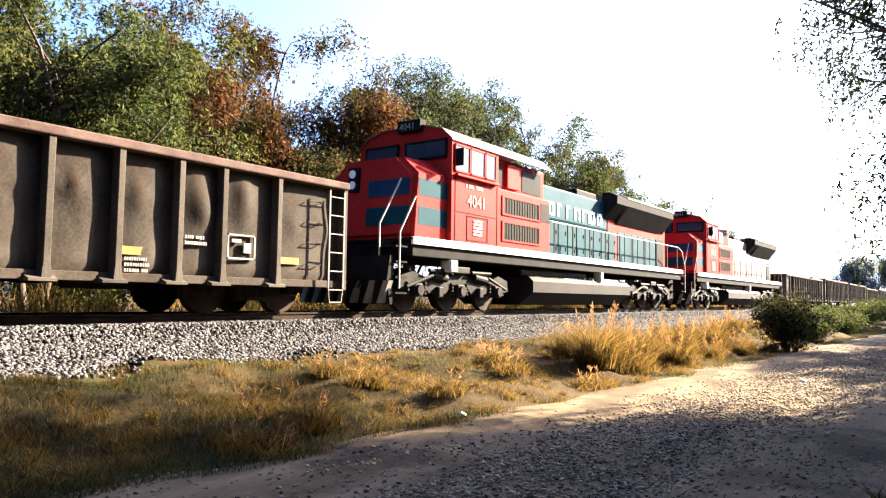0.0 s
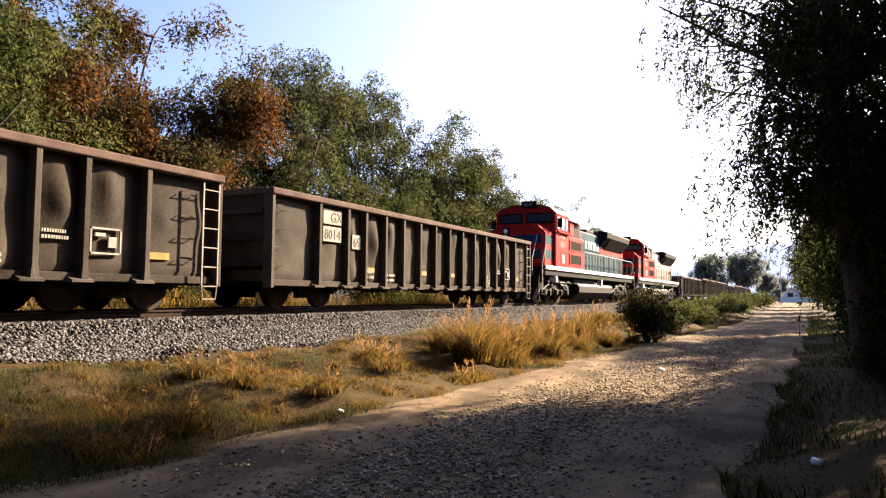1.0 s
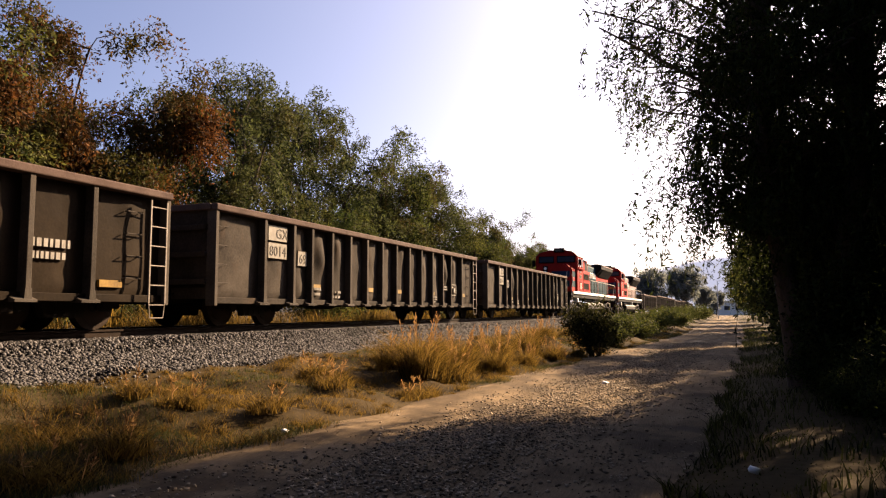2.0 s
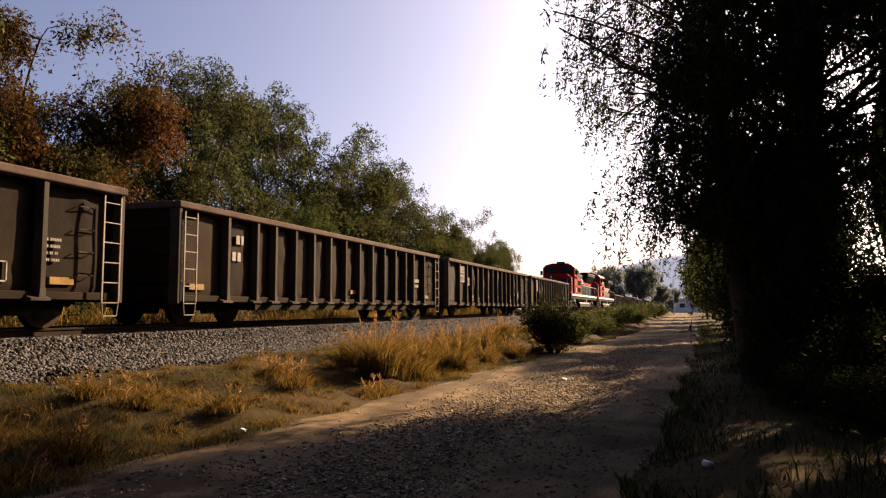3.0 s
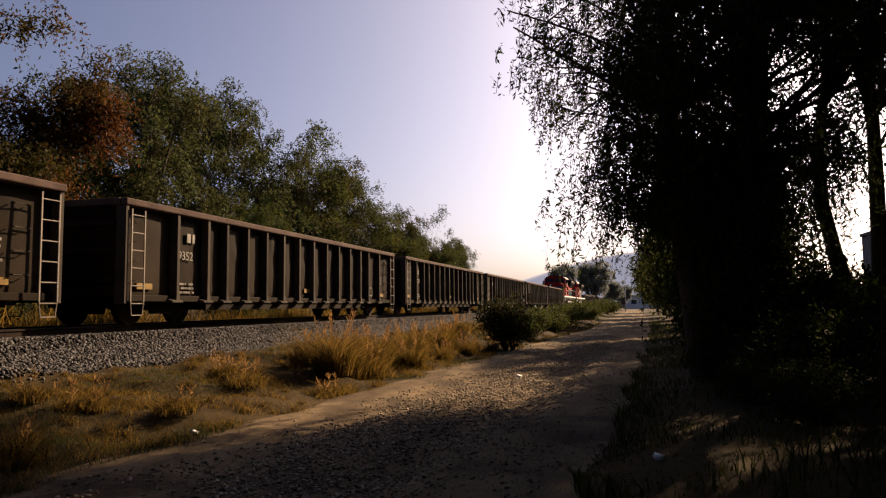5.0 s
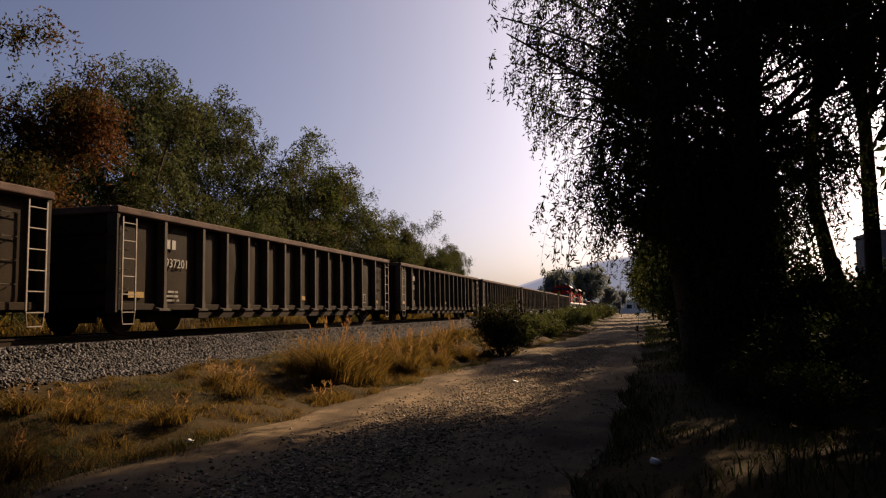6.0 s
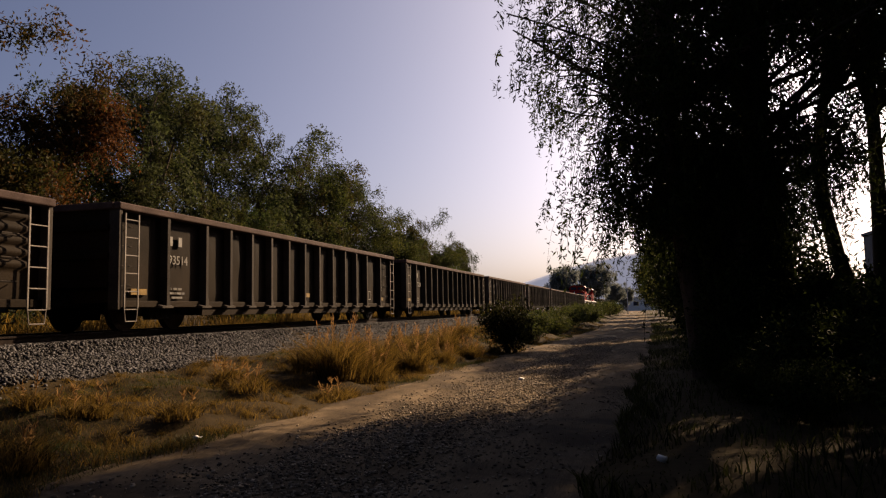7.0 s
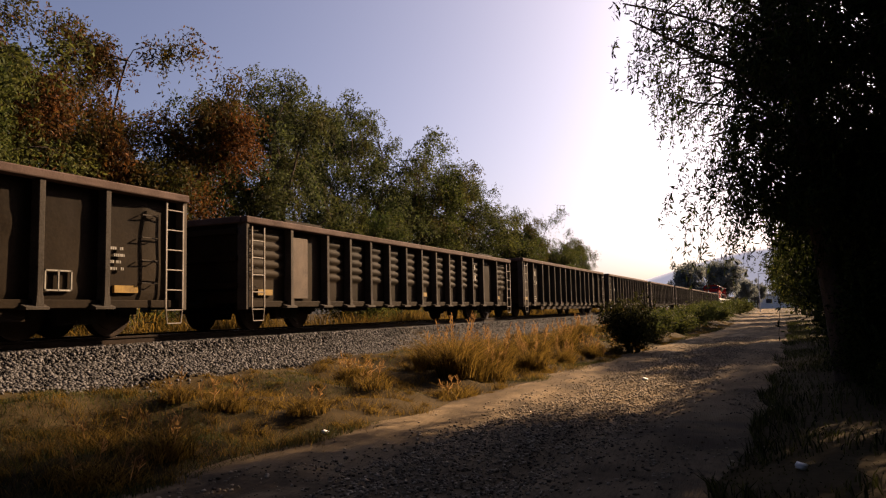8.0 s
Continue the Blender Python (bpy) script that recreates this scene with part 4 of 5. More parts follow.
        for e in (-1, 1):
            put("corner_post", shared(("post", top), lambda: finish(box(nb(), -0.06, 0.19, -0.05, 0.05, GBOT - 0.05, top - 0.1, 0.01), "corner_post", M_STAKE)), car, pose(s * (xo + 0.005), e * (L - 0.03), 0, 0, 0, 0 if s > 0 else 180))

    def ladder_mesh():
        bm = nb()
        for k in (-0.21, 0.21):
            box(bm, 0.0, 0.025, k - 0.016, k + 0.016, GBOT - 0.02, top - 0.22)
        for i in range(6):
            z = GBOT - 0.05 + i * 0.38
            if z < top - 0.2:
                rod(bm, (0.012, -0.21, z), (0.012, 0.21, z), 0.013, 6)
        rod(bm, (0.012, -0.17, GBOT - 0.30), (0.012, 0.17, GBOT - 0.30), 0.012, 6)
        for k in (-0.21, 0.21):
            rod(bm, (0.012, k, GBOT - 0.02), (0.012, k * 0.81, GBOT - 0.30), 0.012, 6)
        return finish(bm, "ladder", M_RUNG)
    ladder = shared(("ladder", top), ladder_mesh)
    put("ladder", ladder, car, pose(HALF - 0.02, L - 0.32, 0))
    put("ladder", ladder, car, pose(-HALF + 0.02, -L + 0.32, 0, 0, 0, 180))
    if style != "dented":
        put("ladder", ladder, car, pose(HALF - 0.02, -L + 0.35, 0))

    def grip_mesh():
        bm = nb()
        rod(bm, (0.02, -0.16, 0), (0.09, -0.16, 0), 0.011, 5)
        rod(bm, (0.09, -0.16, 0), (0.09, 0.2, 0), 0.011, 5)
        rod(bm, (0.02, 0.2, 0), (0.09, 0.2, 0), 0.011, 5)
        return finish(bm, "hand_grip", M_STAKE)
    for y in (-L + 0.28, L - 0.85):
        for i in range(4):
            put("hand_grip", shared("grip", grip_mesh), car, pose(1.40, y, GBOT + 0.45 + i * 0.42))
    for e in (-1, 1):
        bm = box(nb(), -1.33, 1.33, e * (L - 0.06), e * L, GBOT + 0.1, top - 0.1)
        part("end_panel", bm, body_mat, car)
        for z in (1.0, 1.6, 2.2):
            part("end_rib", box(nb(), -1.33, 1.33, e * (L + 0.002), e * (L + 0.09), z - 0.06, z + 0.06, 0.01), body_mat, car)
        bm = box(nb(), -1.45, 1.45, e * (L - 0.05), e * (L + 0.10), top - 0.15, top - 0.002, 0.02)
        part("end_chord", bm, M_CHORD, car)
        bm = box(nb(), -0.13, 0.13, e * L, e * (L + 0.84), 0.72, 0.98, 0.02)
        box(bm, -0.22, 0.22, e * (L + 0.60), e * (L + 0.84), 0.68, 1.02, 0.03)
        part("coupler", bm, M_UNDER, car)
        bm = nb()
        for k in range(5):
            rod(bm, (0.42, e * (L + 0.17 * k), 0.75 - 0.16 * math.sin(k * 0.63)), (0.42, e * (L + 0.17 * (k + 1)), 0.75 - 0.16 * math.sin((k + 1) * 0.63)), 0.025, 6)
        part("brake_hose", bm, M_UNDER, car)
        freight_truck(car, e * (L - 2.0))
    if style == "dented":
        spots = [(ys[k] + 0.36, 0.16) for k in (3, 6, 8, 11, 14)]
    else:
        spots = [(-7.9, 0.0), (0.3, 0.05), (7.4, 0.0)]
    for y, z in spots:
        part("reflective_stripe", box(nb(), 1.365, 1.435, y - 0.26, y + 0.26, GBOT + 0.27 + z, GBOT + 0.40 + z), M_YELLOW, car, "faded yellow reflective stripe")
    return car, ys


def lines(parent, x, y, z, n, w, h, gap, material=None, name="lettering", seed=0):
    """Bars of the size of small unreadable lettering on the wagon's side."""
    r = random.Random(seed)
    bm = nb()
    for i in range(n):
        k = y
        while k < y + w * (0.75 + 0.25 * r.random()):
            if r.random() < 0.18:
                k += h * 0.7
                continue
            q = h * r.uniform(0.35, 0.7)
            box(bm, x - 0.02, x + 0.004, k, k + q, z - i * gap, z - i * gap + h)
            k += q + h * 0.3
    ob = part(name, bm, material or M_LETTER, parent, "worn white stencilled lettering")
    ob["kind"] = "stuff"
    return ob


def digits(parent, text, x, y, z, size, material=None):
    cu = bpy.data.curves.new("number", "FONT")
    cu.body, cu.size, cu.extrude, cu.resolution_u = text, size, 0.006, 2
    cu.materials.append(material or M_LETTER)
    ob = new("number", cu)
    ob.parent = parent
    ob.matrix_basis = Matrix.Translation((x, y, z)) @ Matrix(((0, 0, 1, 0), (1, 0, 0, 0), (0, 1, 0, 0), (0, 0, 0, 1)))
    return tagged(ob, "worn white painted number")


def dress(car, ys, kind, seed):
    """The marks that set one wagon apart."""
    x = 1.475
    if kind == "plates":
        x = 1.468
        for y, w, z, txt in ((ys[1] + 0.22, 0.80, 2.10, "GX"), (ys[1] + 0.02 + 0.2, 0.80, 1.66, "8014"), (ys[2] + 0.28, 0.42, 1.54, "69")):
            part("number_plate", box(nb(), x - 0.03, x + 0.006, y, y + w, z, z + 0.38), M_PLATE, car, "pale painted number panel")
            digits(car, txt, x + 0.008, y + 0.04 if txt != "GX" else y + 0.3, z + 0.06, 0.36, M_INK)
        lines(car, x, ys[3] + 0.14, 0.92, 2, 0.42, 0.07, 0.14, None, "lettering", seed + 5)
        lines(car, x, ys[4] + 0.2, 0.86, 2, 0.42, 0.07, 0.14, None, "lettering", seed + 6)
        bm = nb()
        y = ys[-3] + 0.14
        for a, b, c, d in ((0, 0.62, 0, 0.03), (0, 0.62, 0.42, 0.45), (0, 0.03, 0, 0.45), (0.59, 0.62, 0, 0.45), (0.1, 0.3, 0.3, 0.36), (0.36, 0.52, 0.12, 0.3)):
            box(bm, x - 0.03, x + 0.006, y + a, y + b, 0.98 + c, 0.98 + d)
        part("data_box", bm, M_LETTER, car, "white stencilled data box")
        lines(car, x, ys[-4] + 0.15, 1.28, 2, 0.5, 0.055, 0.10, None, "lettering", seed + 1)
        lines(car, x, ys[-5] + 0.15, 0.86, 3, 0.45, 0.05, 0.09, None, "lettering", seed + 2)
    elif kind == "number":
        y = ys[1] + 0.14
        lines(car, x - 0.035, y + 0.05, 1.95, 1, 0.55, 0.22, 0.2, None, "lettering", seed)
        digits(car, ["937201", "93514", "0350", "0350", "9352"][seed % 5], x - 0.03, y, 1.52, 0.30)
        lines(car, x - 0.035, y + 0.05, 0.92, 3, 0.6, 0.05, 0.10, None, "lettering", seed + 1)
        bm = nb()
        y = ys[-3] + 0.16
        for a, b, c, d in ((0, 0.5, 0, 0.025), (0, 0.5, 0.32, 0.345), (0, 0.025, 0, 0.345), (0.475, 0.5, 0, 0.345), (0.24, 0.26, 0, 0.345)):
            box(bm, x - 0.06, x - 0.03, y + a, y + b, 0.80 + c, 0.80 + d)
        part("data_box", bm, M_LETTER, car, "white stencilled data box")
        lines(car, x - 0.035, ys[-2] + 0.16, 1.55, 4, 0.3, 0.05, 0.12, None, "lettering", seed + 3)
    elif kind == "lettered":
        lines(car, x - 0.035, ys[-3] + 0.12, 1.42, 1, 0.85, 0.14, 0.2, None, "lettering", seed)
        lines(car, x - 0.035, ys[-3] + 0.12, 1.22, 1, 0.85, 0.12, 0.2, None, "lettering", seed + 1)
        lines(car, x - 0.035, ys[1] + 0.14, 1.95, 2, 0.6, 0.22, 0.42, None, "lettering", seed + 2)
    else:
        # rusty panel whose sunlight is painted as a lighter patch
        part("pale_patch", box(nb(), x - 0.05, x - 0.03, ys[1] + 0.16, ys[1] + 0.80, 0.72, 2.2, 0.01), M_PATCH, car, "patch of rusty paint, lightened as if sunlit")
        lines(car, x - 0.035, ys[-4] + 0.14, 1.9, 2, 0.5, 0.2, 0.4, None, "lettering", seed)


def loco_truck(parent, y):
    """A three-axle bogie: long frame with springs, axle boxes and brake cylinders."""
    tr = part("bogie", shared("loco_bolster", lambda: finish(box(nb(), -0.9, 0.9, -2.3, 2.3, 0.55, 0.85, 0.04), "bogie", M_UNDER)), None, parent)
    tr.matrix_basis = pose(0, y, 0)

    def frame_mesh():
        bm = nb()
        out = [(-2.55, 0.55), (-2.5, 0.85), (-2.0, 0.98), (-1.2, 0.80), (-0.6, 0.80), (-0.2, 0.96), (0.4, 0.96), (1.0, 0.80), (1.5, 0.80), (2.0, 0.98), (2.5, 0.85), (2.55, 0.55), (2.25, 0.50), (2.1, 0.68), (1.55, 0.66), (1.3, 0.45), (0.6, 0.45), (0.35, 0.68), (-0.35, 0.68), (-0.6, 0.45), (-1.3, 0.45), (-1.55, 0.66), (-2.1, 0.68), (-2.25, 0.50)]
        prism(bm, out, "x", -0.10, 0.10)
        for k in (-1.85, 0.0, 1.85):
            box(bm, 0.0, 0.20, k - 0.17, k + 0.17, 0.36, 0.70, 0.04)
            rod(bm, (0.18, k, 0.53), (0.27, k, 0.53), 0.13, 14)
            for q in (-0.34, 0.34):
                for zz in range(4):
                    rod(bm, (0.07, k + q, 0.42 + zz * 0.085), (0.07, k + q, 0.47 + zz * 0.085), 0.085, 10)
        for k in (-0.95, 0.95):
            rod(bm, (0.13, k - 0.3, 0.92), (0.13, k + 0.3, 0.84), 0.11, 12)
            box(bm, 0.05, 0.22, k - 0.1, k + 0.1, 0.35, 0.62, 0.03)
            rod(bm, (0.2, k - 0.5, 1.02), (0.2, k + 0.45, 1.02), 0.05, 8)
        rod(bm, (0.2, 1.3, 0.9), (0.16, 2.3, 0.6), 0.045, 8)
        rod(bm, (0.2, -1.3, 0.9), (0.16, -2.3, 0.6), 0.045, 8)
        box(bm, 0.05, 0.26, -0.35, 0.3, 0.98, 1.16, 0.03)
        return finish(bm, "side_frame", M_TRUCK)
    me = shared("loco_side", frame_mesh)
    put("side_frame", me, tr, pose(1.10, 0, 0))
    put("side_frame", me, tr, pose(-1.10, 0, 0, 0, 0, 180))
    for k in (-1.85, 0, 1.85):
        put("wheelset", wheelset_mesh(0.53), tr, pose(0, k, 0.53))


def rail_run(bm, pts, r=0.02):
    for a, b in zip(pts, pts[1:]):
        rod(bm, a, b, r, 6)


def locomotive(pale):
    """A six-axle diesel locomotive, its cab at y = 0. z = 0 at the rail."""
    lo = tagged(new("locomotive"), "sun-faded pale red diesel locomotive with dark teal stripes" if pale else "red and teal six-axle diesel locomotive with a white sill", "locomotive", "locomotives of the freight train")
    part("frame", box(nb(), -1.5, 1.5, 1.35, 21.5, 1.32, 1.70, 0.02), M_BLACK, lo)
    for s in (-1, 1):
        part("side_sill", box(nb(), s * 1.5, s * 1.58, 1.3, 21.6, 1.60, 1.78, 0.012), M_SILL, lo, "white-painted side sill")
    part("deck", box(nb(), -1.55, 1.55, 1.3, 21.6, 1.705, 1.75), M_BLACK, lo)
    # nose with sloping shoulders and chamfered corners
    bm = nb()
    prism(bm, [(-1.42, 1.755), (-1.42, 3.42), (-0.95, 3.84), (0.95, 3.84), (1.42, 3.42), (1.42, 1.755)], "y", 1.40, 2.85)
    for v in bm.verts:
        if v.co.y < 1.5 and v.co.z > 3.0:
            v.co.y, v.co.z = v.co.y + 0.14, v.co.z - 0.06
    bmesh.ops.bevel(bm, geom=[e for e in bm.edges if max(v.co.y for v in e.verts) < 1.6 and min(v.co.z for v in e.verts) < 3.6], offset=0.12, segments=3, affect="EDGES")
    part("nose", bm, M_RED, lo)
    for z0, z1, m_, lab in ((2.10, 2.55, M_TEAL, "dark teal stripe"), (2.82, 3.24, M_NAVY, "dark blue stripe")):
        k = [1.40 + max(0.0, z - 1.755) * 0.14 / 1.605 for z in (z0, z1)]
        bm = nb()
        prism(bm, [(k[0] - 0.03, z0), (k[1] - 0.03, z1), (k[1] + 0.08, z1), (k[0] + 0.08, z0)], "x", -0.05, 1.27)
        part("nose_stripe", bm, m_, lo, lab)
        part("side_stripe", box(nb(), 1.40, 1.426, 1.66, 2.85, z0, z1), M_TEAL, lo, "teal side stripe")
    part("headlight_housing", box(nb(), -0.66, -0.34, 1.40, 1.70, 2.98, 3.62, 0.03), M_BLACK, lo)
    for z in (3.44, 3.16):
        part("headlight", rod(nb(), (-0.5, 1.375, z), (-0.5, 1.60, z), 0.105, 14), M_LAMP, lo, "round clear headlight lens")
    # cab
    bm = nb()
    outline = [(-1.56, 1.755), (-1.56, 4.42), (-1.25, 4.68), (-0.65, 4.84), (0.65, 4.84), (1.25, 4.68), (1.56, 4.42), (1.56, 1.755)]
    prism(bm, outline, "y", 2.85, 5.12)
    part("cab", bm, M_RED, lo)
    bm = nb()
    prism(bm, [(-1.60, 4.41), (-1.27, 4.71), (-0.65, 4.87), (0.65, 4.87), (1.27, 4.71), (1.60, 4.41), (1.60, 4.37), (1.56, 4.425), (1.25, 4.685), (0.65, 4.845), (-0.65, 4.845), (-1.25, 4.685), (-1.56, 4.425), (-1.60, 4.37)], "y", 2.80, 8.3)
    part("roof", bm, M_ROOF, lo, "dusty pale roof edge")
    for x0, x1 in ((-1.28, -0.22), (0.10, 1.36)):
        part("windscreen", box(nb(), x0, x1, 2.80, 2.87, 3.98, 4.38, 0.02), M_GLASS, lo, "dark blue windscreen glass")
        bm = nb()
        for a, b, c, d in ((x0 - 0.05, x1 + 0.05, 4.38, 4.43), (x0 - 0.05, x1 + 0.05, 3.93, 3.98), (x0 - 0.05, x0, 3.93, 4.43), (x1, x1 + 0.05, 3.93, 4.43)):
            box(bm, a, b, 2.79, 2.86, c, d)
        part("window_frame", bm, M_BLACK, lo)
    part("number_board", box(nb(), -0.15, 0.62, 2.70, 2.98, 4.70, 5.02, 0.02), M_BLACK, lo)
    ob = digits(lo, "4041", 0, 0, 0, 0.26)
    ob.matrix_basis = Matrix.Translation((-0.06, 2.692, 4.76)) @ pose(0, 0, 0, 90, 0, 0)
    for s in (-1, 1):
        for y0, y1 in ((3.0, 3.62), (3.72, 4.35), (4.45, 4.92)):
            bm = box(nb(), s * 1.55, s * 1.575, y0, y1, 3.62, 4.26, 0.006)
            w = part("side_window", bm, M_GLASS, lo, "cab side window")
            bm = nb()
            for a, b, c, d in ((y0 - 0.04, y1 + 0.04, 4.26, 4.30), (y0 - 0.04, y1 + 0.04, 3.58, 3.62), (y0 - 0.04, y0, 3.58, 4.30), (y1, y1 + 0.04, 3.58, 4.30)):
                box(bm, s * 1.56, s * 1.60, a, b, c, d)
            part("window_frame", bm, M_RED, w)
        bm = box(nb(), s * 1.57, s * 1.68, 2.95, 5.0, 3.46, 3.52, 0.01)
        part("armrest", bm, M_RED, lo)
        part("mirror", box(nb(), s * 1.62, s * 1.86, 2.92, 2.96, 3.7, 4.15, 0.01), M_BLACK, lo)
        # cab side door and louvred hatch
        bm = nb()
        for y in (3.0, 5.05):
            box(bm, s * 1.562, s * 1.572, y, y + 0.02, 1.8, 3.45)
        box(bm, s * 1.562, s * 1.572, 3.0, 5.07, 2.55, 2.57)
        for a, b, c, d in ((3.55, 3.57, 1.85, 2.5), (4.55, 4.57, 1.85, 2.5), (3.55, 4.57, 2.48, 2.5), (3.55, 4.57, 1.85, 1.87)):
            box(bm, s * 1.562, s * 1.574, a, b, c, d)
        part("panel_seams", bm, M_BLACK, lo)
        bm = nb()
        for k in range(5):
            box(bm, s * 1.562, s * 1.585, 3.86, 4.26, 2.0 + 0.09 * k, 2.045 + 0.09 * k)
        part("louvre", bm, M_SILL, lo, "pale louvred hatch")
        # equipment cabinet behind the cab, with two dark grilles
        part("cabinet", box(nb(), s * 0.6, s * 1.50, 5.16, 8.35, 1.755, 3.45, 0.03), M_RED, lo)
        part("blower_housing", box(nb(), s * 0.6, s * 1.30, 5.16, 8.35, 3.45, 4.38, 0.06), M_RED, lo)
        for z0, z1 in ((2.02, 2.50), (2.76, 3.22)):
            g = part("grille", box(nb(), s * 1.495, s * 1.512, 5.5, 7.6, z0, z1), M_BLACK, lo, "dark intake grille")
            bm = nb()
            for k in range(14):
                box(bm, s * 1.512, s * 1.526, 5.5 + k * 0.155, 5.525 + k * 0.155, z0, z1)
            part("slat", bm, M_UNDER, g)
            bm = nb()
            for a, b, c, d in ((5.42, 7.68, z1, z1 + 0.05), (5.42, 7.68, z0 - 0.05, z0), (5.42, 5.5, z0, z1), (7.6, 7.68, z0, z1)):
                box(bm, s * 1.495, s * 1.53, a, b, c, d)
            part("grille_frame", bm, M_RED, g)
        part("grille", box(nb(), s * 1.29, s * 1.315, 5.3, 5.75, 3.56, 4.24), M_BLACK, lo, "dark intake grille")
        part("door_panel", box(nb(), s * 1.29, s * 1.40, 5.9, 6.6, 3.54, 4.26, 0.02), M_RED if not pale else M_ROOF, lo)
        part("grille", box(nb(), s * 1.29, s * 1.315, 6.9, 8.1, 3.56, 4.24), M_BLACK, lo, "dark intake grille")
        part("grille", box(nb(), s * 1.495, s * 1.512, 7.75, 8.32, 2.74, 3.3), M_BLACK, lo, "dark intake grille")
    # long hood
    hood_m = M_TEAL if not pale else M_ROOF
    part("long_hood", box(nb(), -0.98, 0.98, 8.35, 14.2, 1.755, 2.98, 0.02), hood_m, lo, "dark teal engine hood" if not pale else "pale sun-faded engine hood")
    part("upper_hood", box(nb(), -0.98, 0.98, 8.35, 14.2, 2.985, 4.12, 0.08), M_FADED if not pale else M_ROOF, lo, "teal upper hood band" if not pale else "pale faded upper hood band")
    part("rear_hood", box(nb(), -0.98, 0.98, 14.2, 20.9, 1.755, 3.72, 0.04), M_RED if not pale else M_ROOF, lo)
    # flare's shade and sunlit top are given as black sides and a pale cap
    bm = nb()
    prism(bm, [(-0.98, 3.36), (-1.50, 4.02), (-1.52, 4.30), (1.52, 4.30), (1.50, 4.02), (0.98, 3.36)], "y", 14.9, 20.5)
    part("radiator", bm, M_BLACK, lo, "flared radiator housing, black for its shaded sides")
    bm = nb()
    prism(bm, [(-1.54, 4.304), (-1.54, 4.36), (-1.2, 4.50), (1.2, 4.50), (1.54, 4.36), (1.54, 4.304)], "y", 14.9, 20.55)
    part("radiator_top", bm, M_ROOF, lo, "radiator top, pale for the sunlight on it")
    for s in (-1, 1):
        bm = nb()
        prism(bm, [(s * 1.0, 3.35), (s * 1.51, 4.0), (s * 1.53, 4.015), (s * 1.03, 3.36)], "y", 15.0, 20.4)
        part("radiator_grille", bm, M_BLACK, lo, "grille under the flared radiator, black for its shade")
        bm = nb()
        prism(bm, [(s * 0.9, 3.36), (s * 1.50, 4.02), (s * 1.52, 4.32), (s * 1.2, 4.46), (s * 0.9, 4.46)], "y", 13.9, 14.9)
        part("radiator_shroud", bm, M_BLACK, lo)
        for k in range(9):
            y = 8.55 + k * 0.72
            door = part("engine_door", box(nb(), s * 0.98, s * 1.0, y, y + 0.64, 1.85, 2.95, 0.006), M_TEAL if not pale else M_ROOF, lo, "teal engine-room door" if not pale else "faded engine-room door")
            for z in (2.0, 2.55):
                part("latch", box(nb(), s * 1.0, s * 1.02, y + 0.52, y + 0.57, z, z + 0.12), M_BLACK, door)
        for k in range(6):
            y = 15.2 + k * 0.73
            part("rear_door", box(nb(), s * 0.98, s * 1.0, y, y + 0.66, 1.85, 3.05, 0.006), M_TEAL if not pale else M_ROOF, lo)
        part("rear_grille", box(nb(), s * 0.99, s * 1.012, 19.6, 20.6, 1.9, 3.1), M_BLACK, lo)
        # large pale painted word as plain strokes
        bm = nb()
        for k, (w, h, dz) in enumerate([(0.22, 0.62, 0), (0.40, 0.45, 0), (0.26, 0.45, 0), (0.26, 0.45, 0), (0.44, 0.45, 0), (0.60, 0.45, 0), (0.40, 0.45, 0), (0.40, 0.45, 0)]):
            y = 8.6 + 0.66 * k
            bm = nb()
            box(bm, s * 0.98, s * 1.006, y, y + 0.09, 3.14, 3.14 + h)
            box(bm, s * 0.98, s * 1.006, y + 0.09, y + w, 3.14 + h - 0.09, 3.14 + h)
            if w > 0.3:
                box(bm, s * 0.98, s * 1.006, y + w - 0.09, y + w, 3.14, 3.14 + h - 0.09)
            if w == 0.40:
                box(bm, s * 0.98, s * 1.006, y + 0.09, y + w - 0.09, 3.14, 3.22)
            part("letter_shape", bm, M_SILL, lo, "large white painted lettering stroke")
        # handrail along the walkway
        bm = nb()
        for k in range(10):
            y = 8.6 + k * 1.36
            part("stanchion", box(nb(), s * 1.53, s * 1.56, y - 0.03, y + 0.03, 1.75, 2.78), M_BLACK, lo)
        bm = nb()
        rail_run(bm, [(s * 1.545, 8.4, 2.80), (s * 1.545, 21.0, 2.80), (s * 1.545, 21.55, 2.65), (s * 1.545, 22.0, 2.0), (s * 1.545, 22.0, 0.75)], 0.022)
        part("handrail", bm, M_LADDER, lo, "pale tubular handrail")
        bm = nb()
        rail_run(bm, [(s * 1.5, 1.45, 2.75), (s * 1.52, 0.85, 1.85), (s * 1.52, 0.85, 0.55)], 0.024)
        rail_run(bm, [(s * 1.1, 1.38, 3.2), (s * 1.1, 0.62, 2.05), (s * 1.1, 0.62, 0.7)], 0.024)
        part("step_handrail", bm, M_LADDER, lo, "white step handrail")
        for ye, q in ((0.72, 1), (22.0, -1)):
            for k in range(4):
                part("step", box(nb(), s * 0.97, s * 1.52, ye, ye + q * 0.42, 0.42 + 0.36 * k, 0.46 + 0.36 * k), M_BLACK, lo)
            bm = nb()
            box(bm, s * 0.93, s * 0.97, ye, ye + q * 0.6, 0.42, 1.7)
            part("step_side", bm, M_BLACK, lo)
        # fuel tank
    bm = nb()
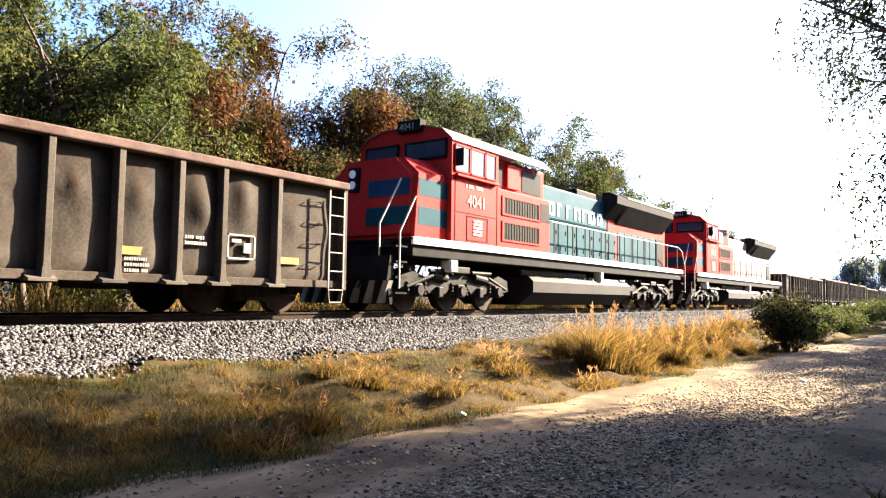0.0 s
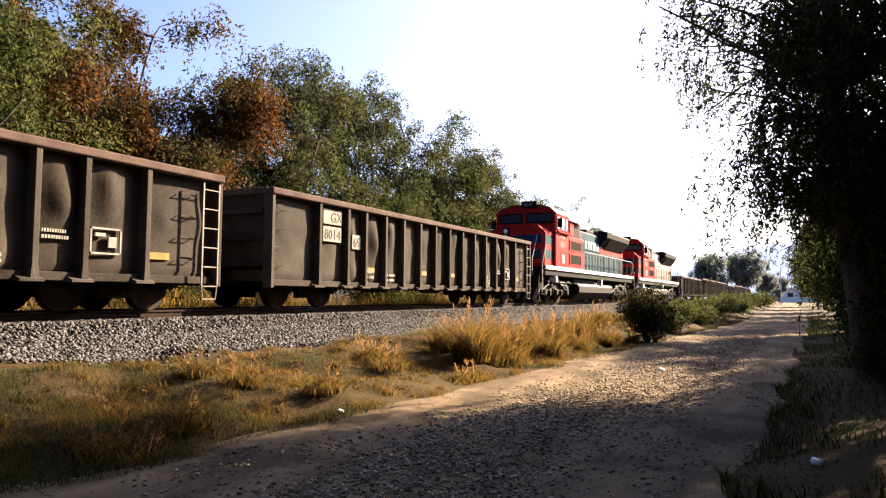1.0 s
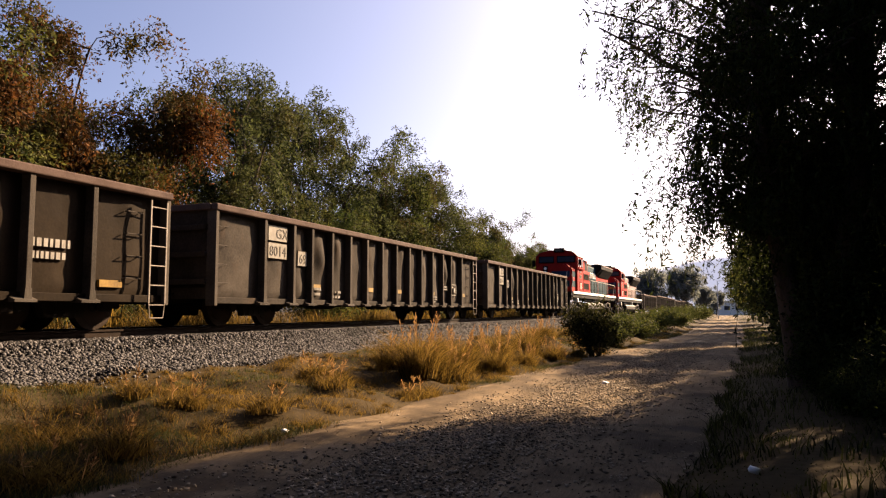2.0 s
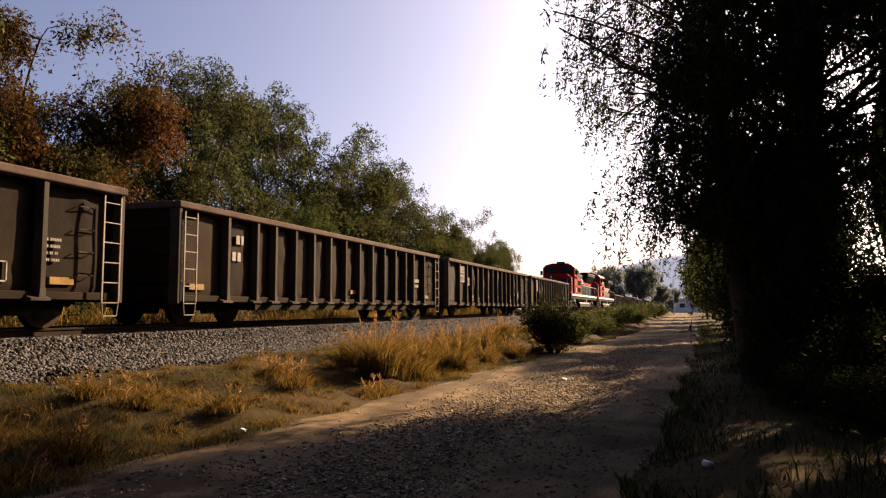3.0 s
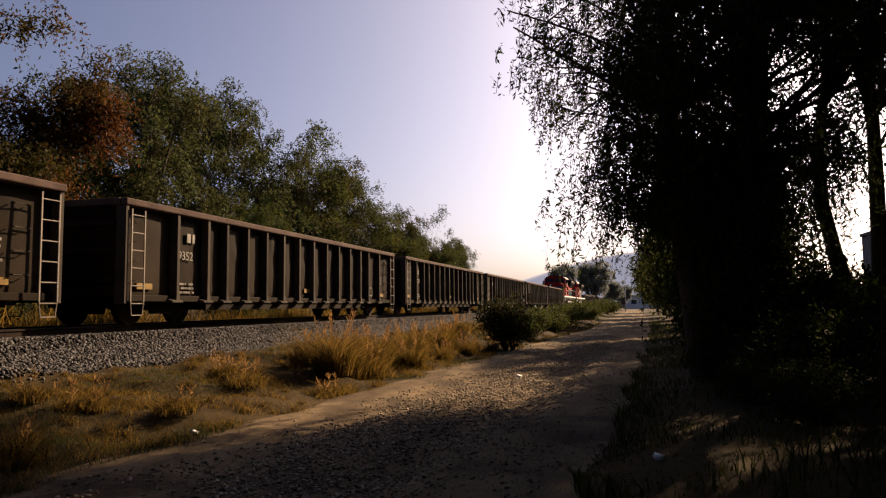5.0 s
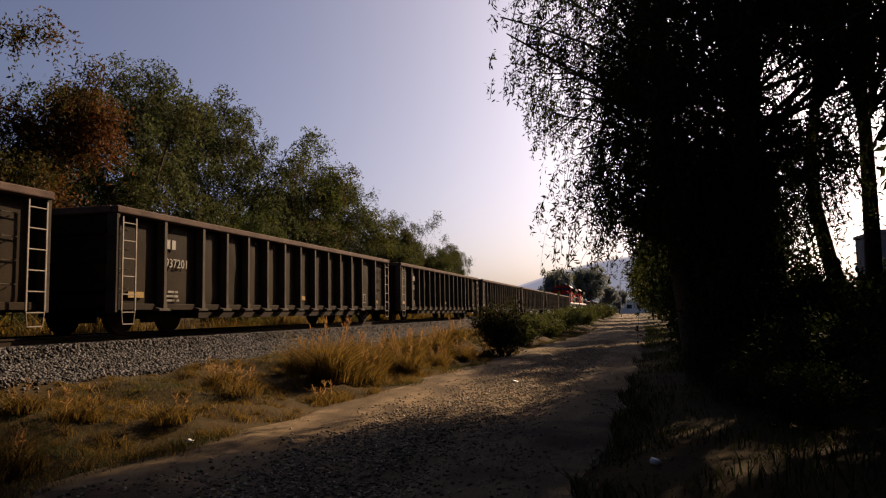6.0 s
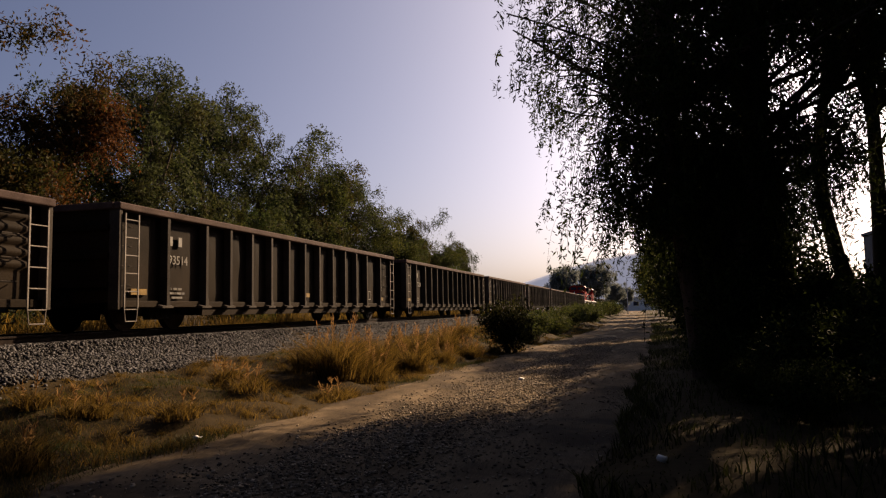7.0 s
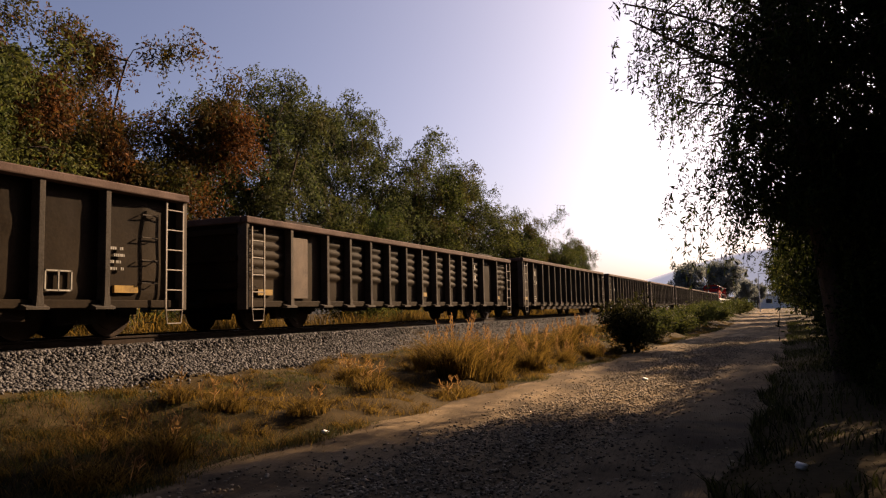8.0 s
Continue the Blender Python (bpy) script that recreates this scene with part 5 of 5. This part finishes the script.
    prism(bm, [(-1.50, 0.88), (-1.50, 0.55), (-1.0, 0.16), (1.0, 0.16), (1.50, 0.55), (1.50, 0.88), (1.36, 1.02), (-1.36, 1.02)], "y", 7.3, 15.2)
    part("fuel_tank", bm, M_TANK, lo, "pale grey angular fuel tank")
    bm = rod(nb(), (1.15, 7.0, 1.18), (1.15, 11.6, 1.18), 0.12, 12)
    rod(bm, (-1.15, 7.0, 1.18), (-1.15, 11.6, 1.18), 0.12, 12)
    part("air_reservoir", bm, M_TRUCK, lo)
    part("fuel_filler", box(nb(), 1.2, 1.5, 12.4, 12.6, 1.0, 1.35, 0.02), M_SILL, lo)
    part("sand_filler", box(nb(), 1.2, 1.55, 2.9, 3.2, 1.0, 1.3, 0.03), M_SILL, lo)
    # pilot plough, striped
    bm = nb()
    prism(bm, [(0.62, 0.18), (0.50, 0.75), (0.60, 1.30), (0.72, 1.30), (0.70, 0.18)], "x", -1.45, 1.45)
    part("plough", bm, M_BLACK, lo)
    bm = nb()
    for k in range(-3, 4):
        prism(bm, [(k * 0.42 - 0.1, 0.2), (k * 0.42 + 0.06, 0.2), (k * 0.42 + 0.26, 0.72), (k * 0.42 + 0.10, 0.72)], "y", 0.485, 0.64)
    part("plough_stripe", bm, M_PLATE, lo, "white diagonal warning stripes")
    part("coupler", box(nb(), -0.2, 0.2, -0.05, 0.62, 0.72, 1.0, 0.03), M_UNDER, lo)
    part("coupler", box(nb(), -0.2, 0.2, 21.6, 22.75, 0.72, 1.0, 0.03), M_UNDER, lo)
    bm = nb()
    for k in range(4):
        rod(bm, (0.35 + 0.12 * k, 0.62, 1.05), (0.40 + 0.12 * k, 0.3, 0.55), 0.025, 6)
    part("hoses", bm, M_UNDER, lo)
    bm = nb()
    for y in (17.0, 18.6):
        rod(bm, (0, y, 4.50), (0, y, 4.56), 0.65, 20)
    part("radiator_fan", bm, M_BLACK, lo)
    bm = box(nb(), -0.62, 0.62, 12.2, 14.0, 4.12, 4.44, 0.06)
    part("exhaust_hatch", bm, M_BLACK, lo)
    bm = nb()
    for k in (-0.12, 0, 0.12):
        rod(bm, (0.4 + k, 5.3, 4.98), (0.4 + k, 5.75, 5.0), 0.035, 8, 0.08)
    box(bm, 0.2, 0.6, 5.28, 5.4, 4.8, 4.98)
    part("horn", bm, M_BLACK, lo)
    digits(lo, "4041", 1.572, 3.55, 2.74, 0.46)
    lines(lo, 1.57, 3.5, 3.22, 1, 0.9, 0.10, 0.2, None, "lettering", 9)
    loco_truck(lo, 3.75)
    loco_truck(lo, 18.3)
    return lo


TRAIN = []        # the vehicles, and where each stands along the track at the clip's start


def make_train():
    front = 12.0
    proto = {k: gondola(k, n) for k, n in (("dented", 14), ("plain", 14), ("smooth", 13), ("ribbed", 13))}
    used = set()

    def wagon(style, y, marks, seed):
        car, ys = proto[style]
        if style in used:
            car = copy_thing(car, pose(0, 0, 0))
        used.add(style)
        TRAIN.append((car, y))
        return car, ys, marks, seed
    todo = []
    gaps = [12.0, -7.35, -26.0, -45.0, -64.1, -83.2, -102.4, -121.6, -140.8, -160.0]
    kinds = [("dented", "plates"), ("dented", "plates"), ("plain", "lettered"), ("plain", "number"), ("plain", "number"), ("smooth", "number"), ("smooth", "number"), ("ribbed", "patch"), ("plain", "number")]
    for i, (style, marks) in enumerate(kinds):
        todo.append(wagon(style, (gaps[i] + gaps[i + 1]) / 2, marks, i))
    for i in range(7):
        todo.append(wagon("dented" if i % 3 else "ribbed", 12.0 + 2 * 22.75 + PITCH * (i + 0.5), "", 20 + i))
    for car, ys, marks, seed in todo:
        if marks:
            dress(car, ys, marks, seed)
    TRAIN.append((locomotive(False), 12.0))
    TRAIN.append((locomotive(True), 12.0 + 22.75))


make_ground()
make_distance()
make_train()
make_trees()
make_grass()
make_road_litter()
make_track()


def motions():
    """The train runs steadily along the track; the wheels turn with it."""
    steps = [k / 2 for k in range(17)]
    frames = [k / FPS for k in range(8 * FPS + 1)]
    for car, y0 in TRAIN:
        walk(car, [(t, pose(TRACK_X, y0 + SPEED * t, RAIL_Z)) for t in steps])
        for bogie in car.children:
            if not bogie.name.startswith("bogie"):
                continue
            for w in bogie.children:
                if w.name.startswith("wheelset") and y0 < 60:
                    x, y, z = w.matrix_basis.translation
                    walk(w, [(t, pose(x, y, z, -math.degrees(SPEED * t / z) % 360.0)) for t in frames])


motions()
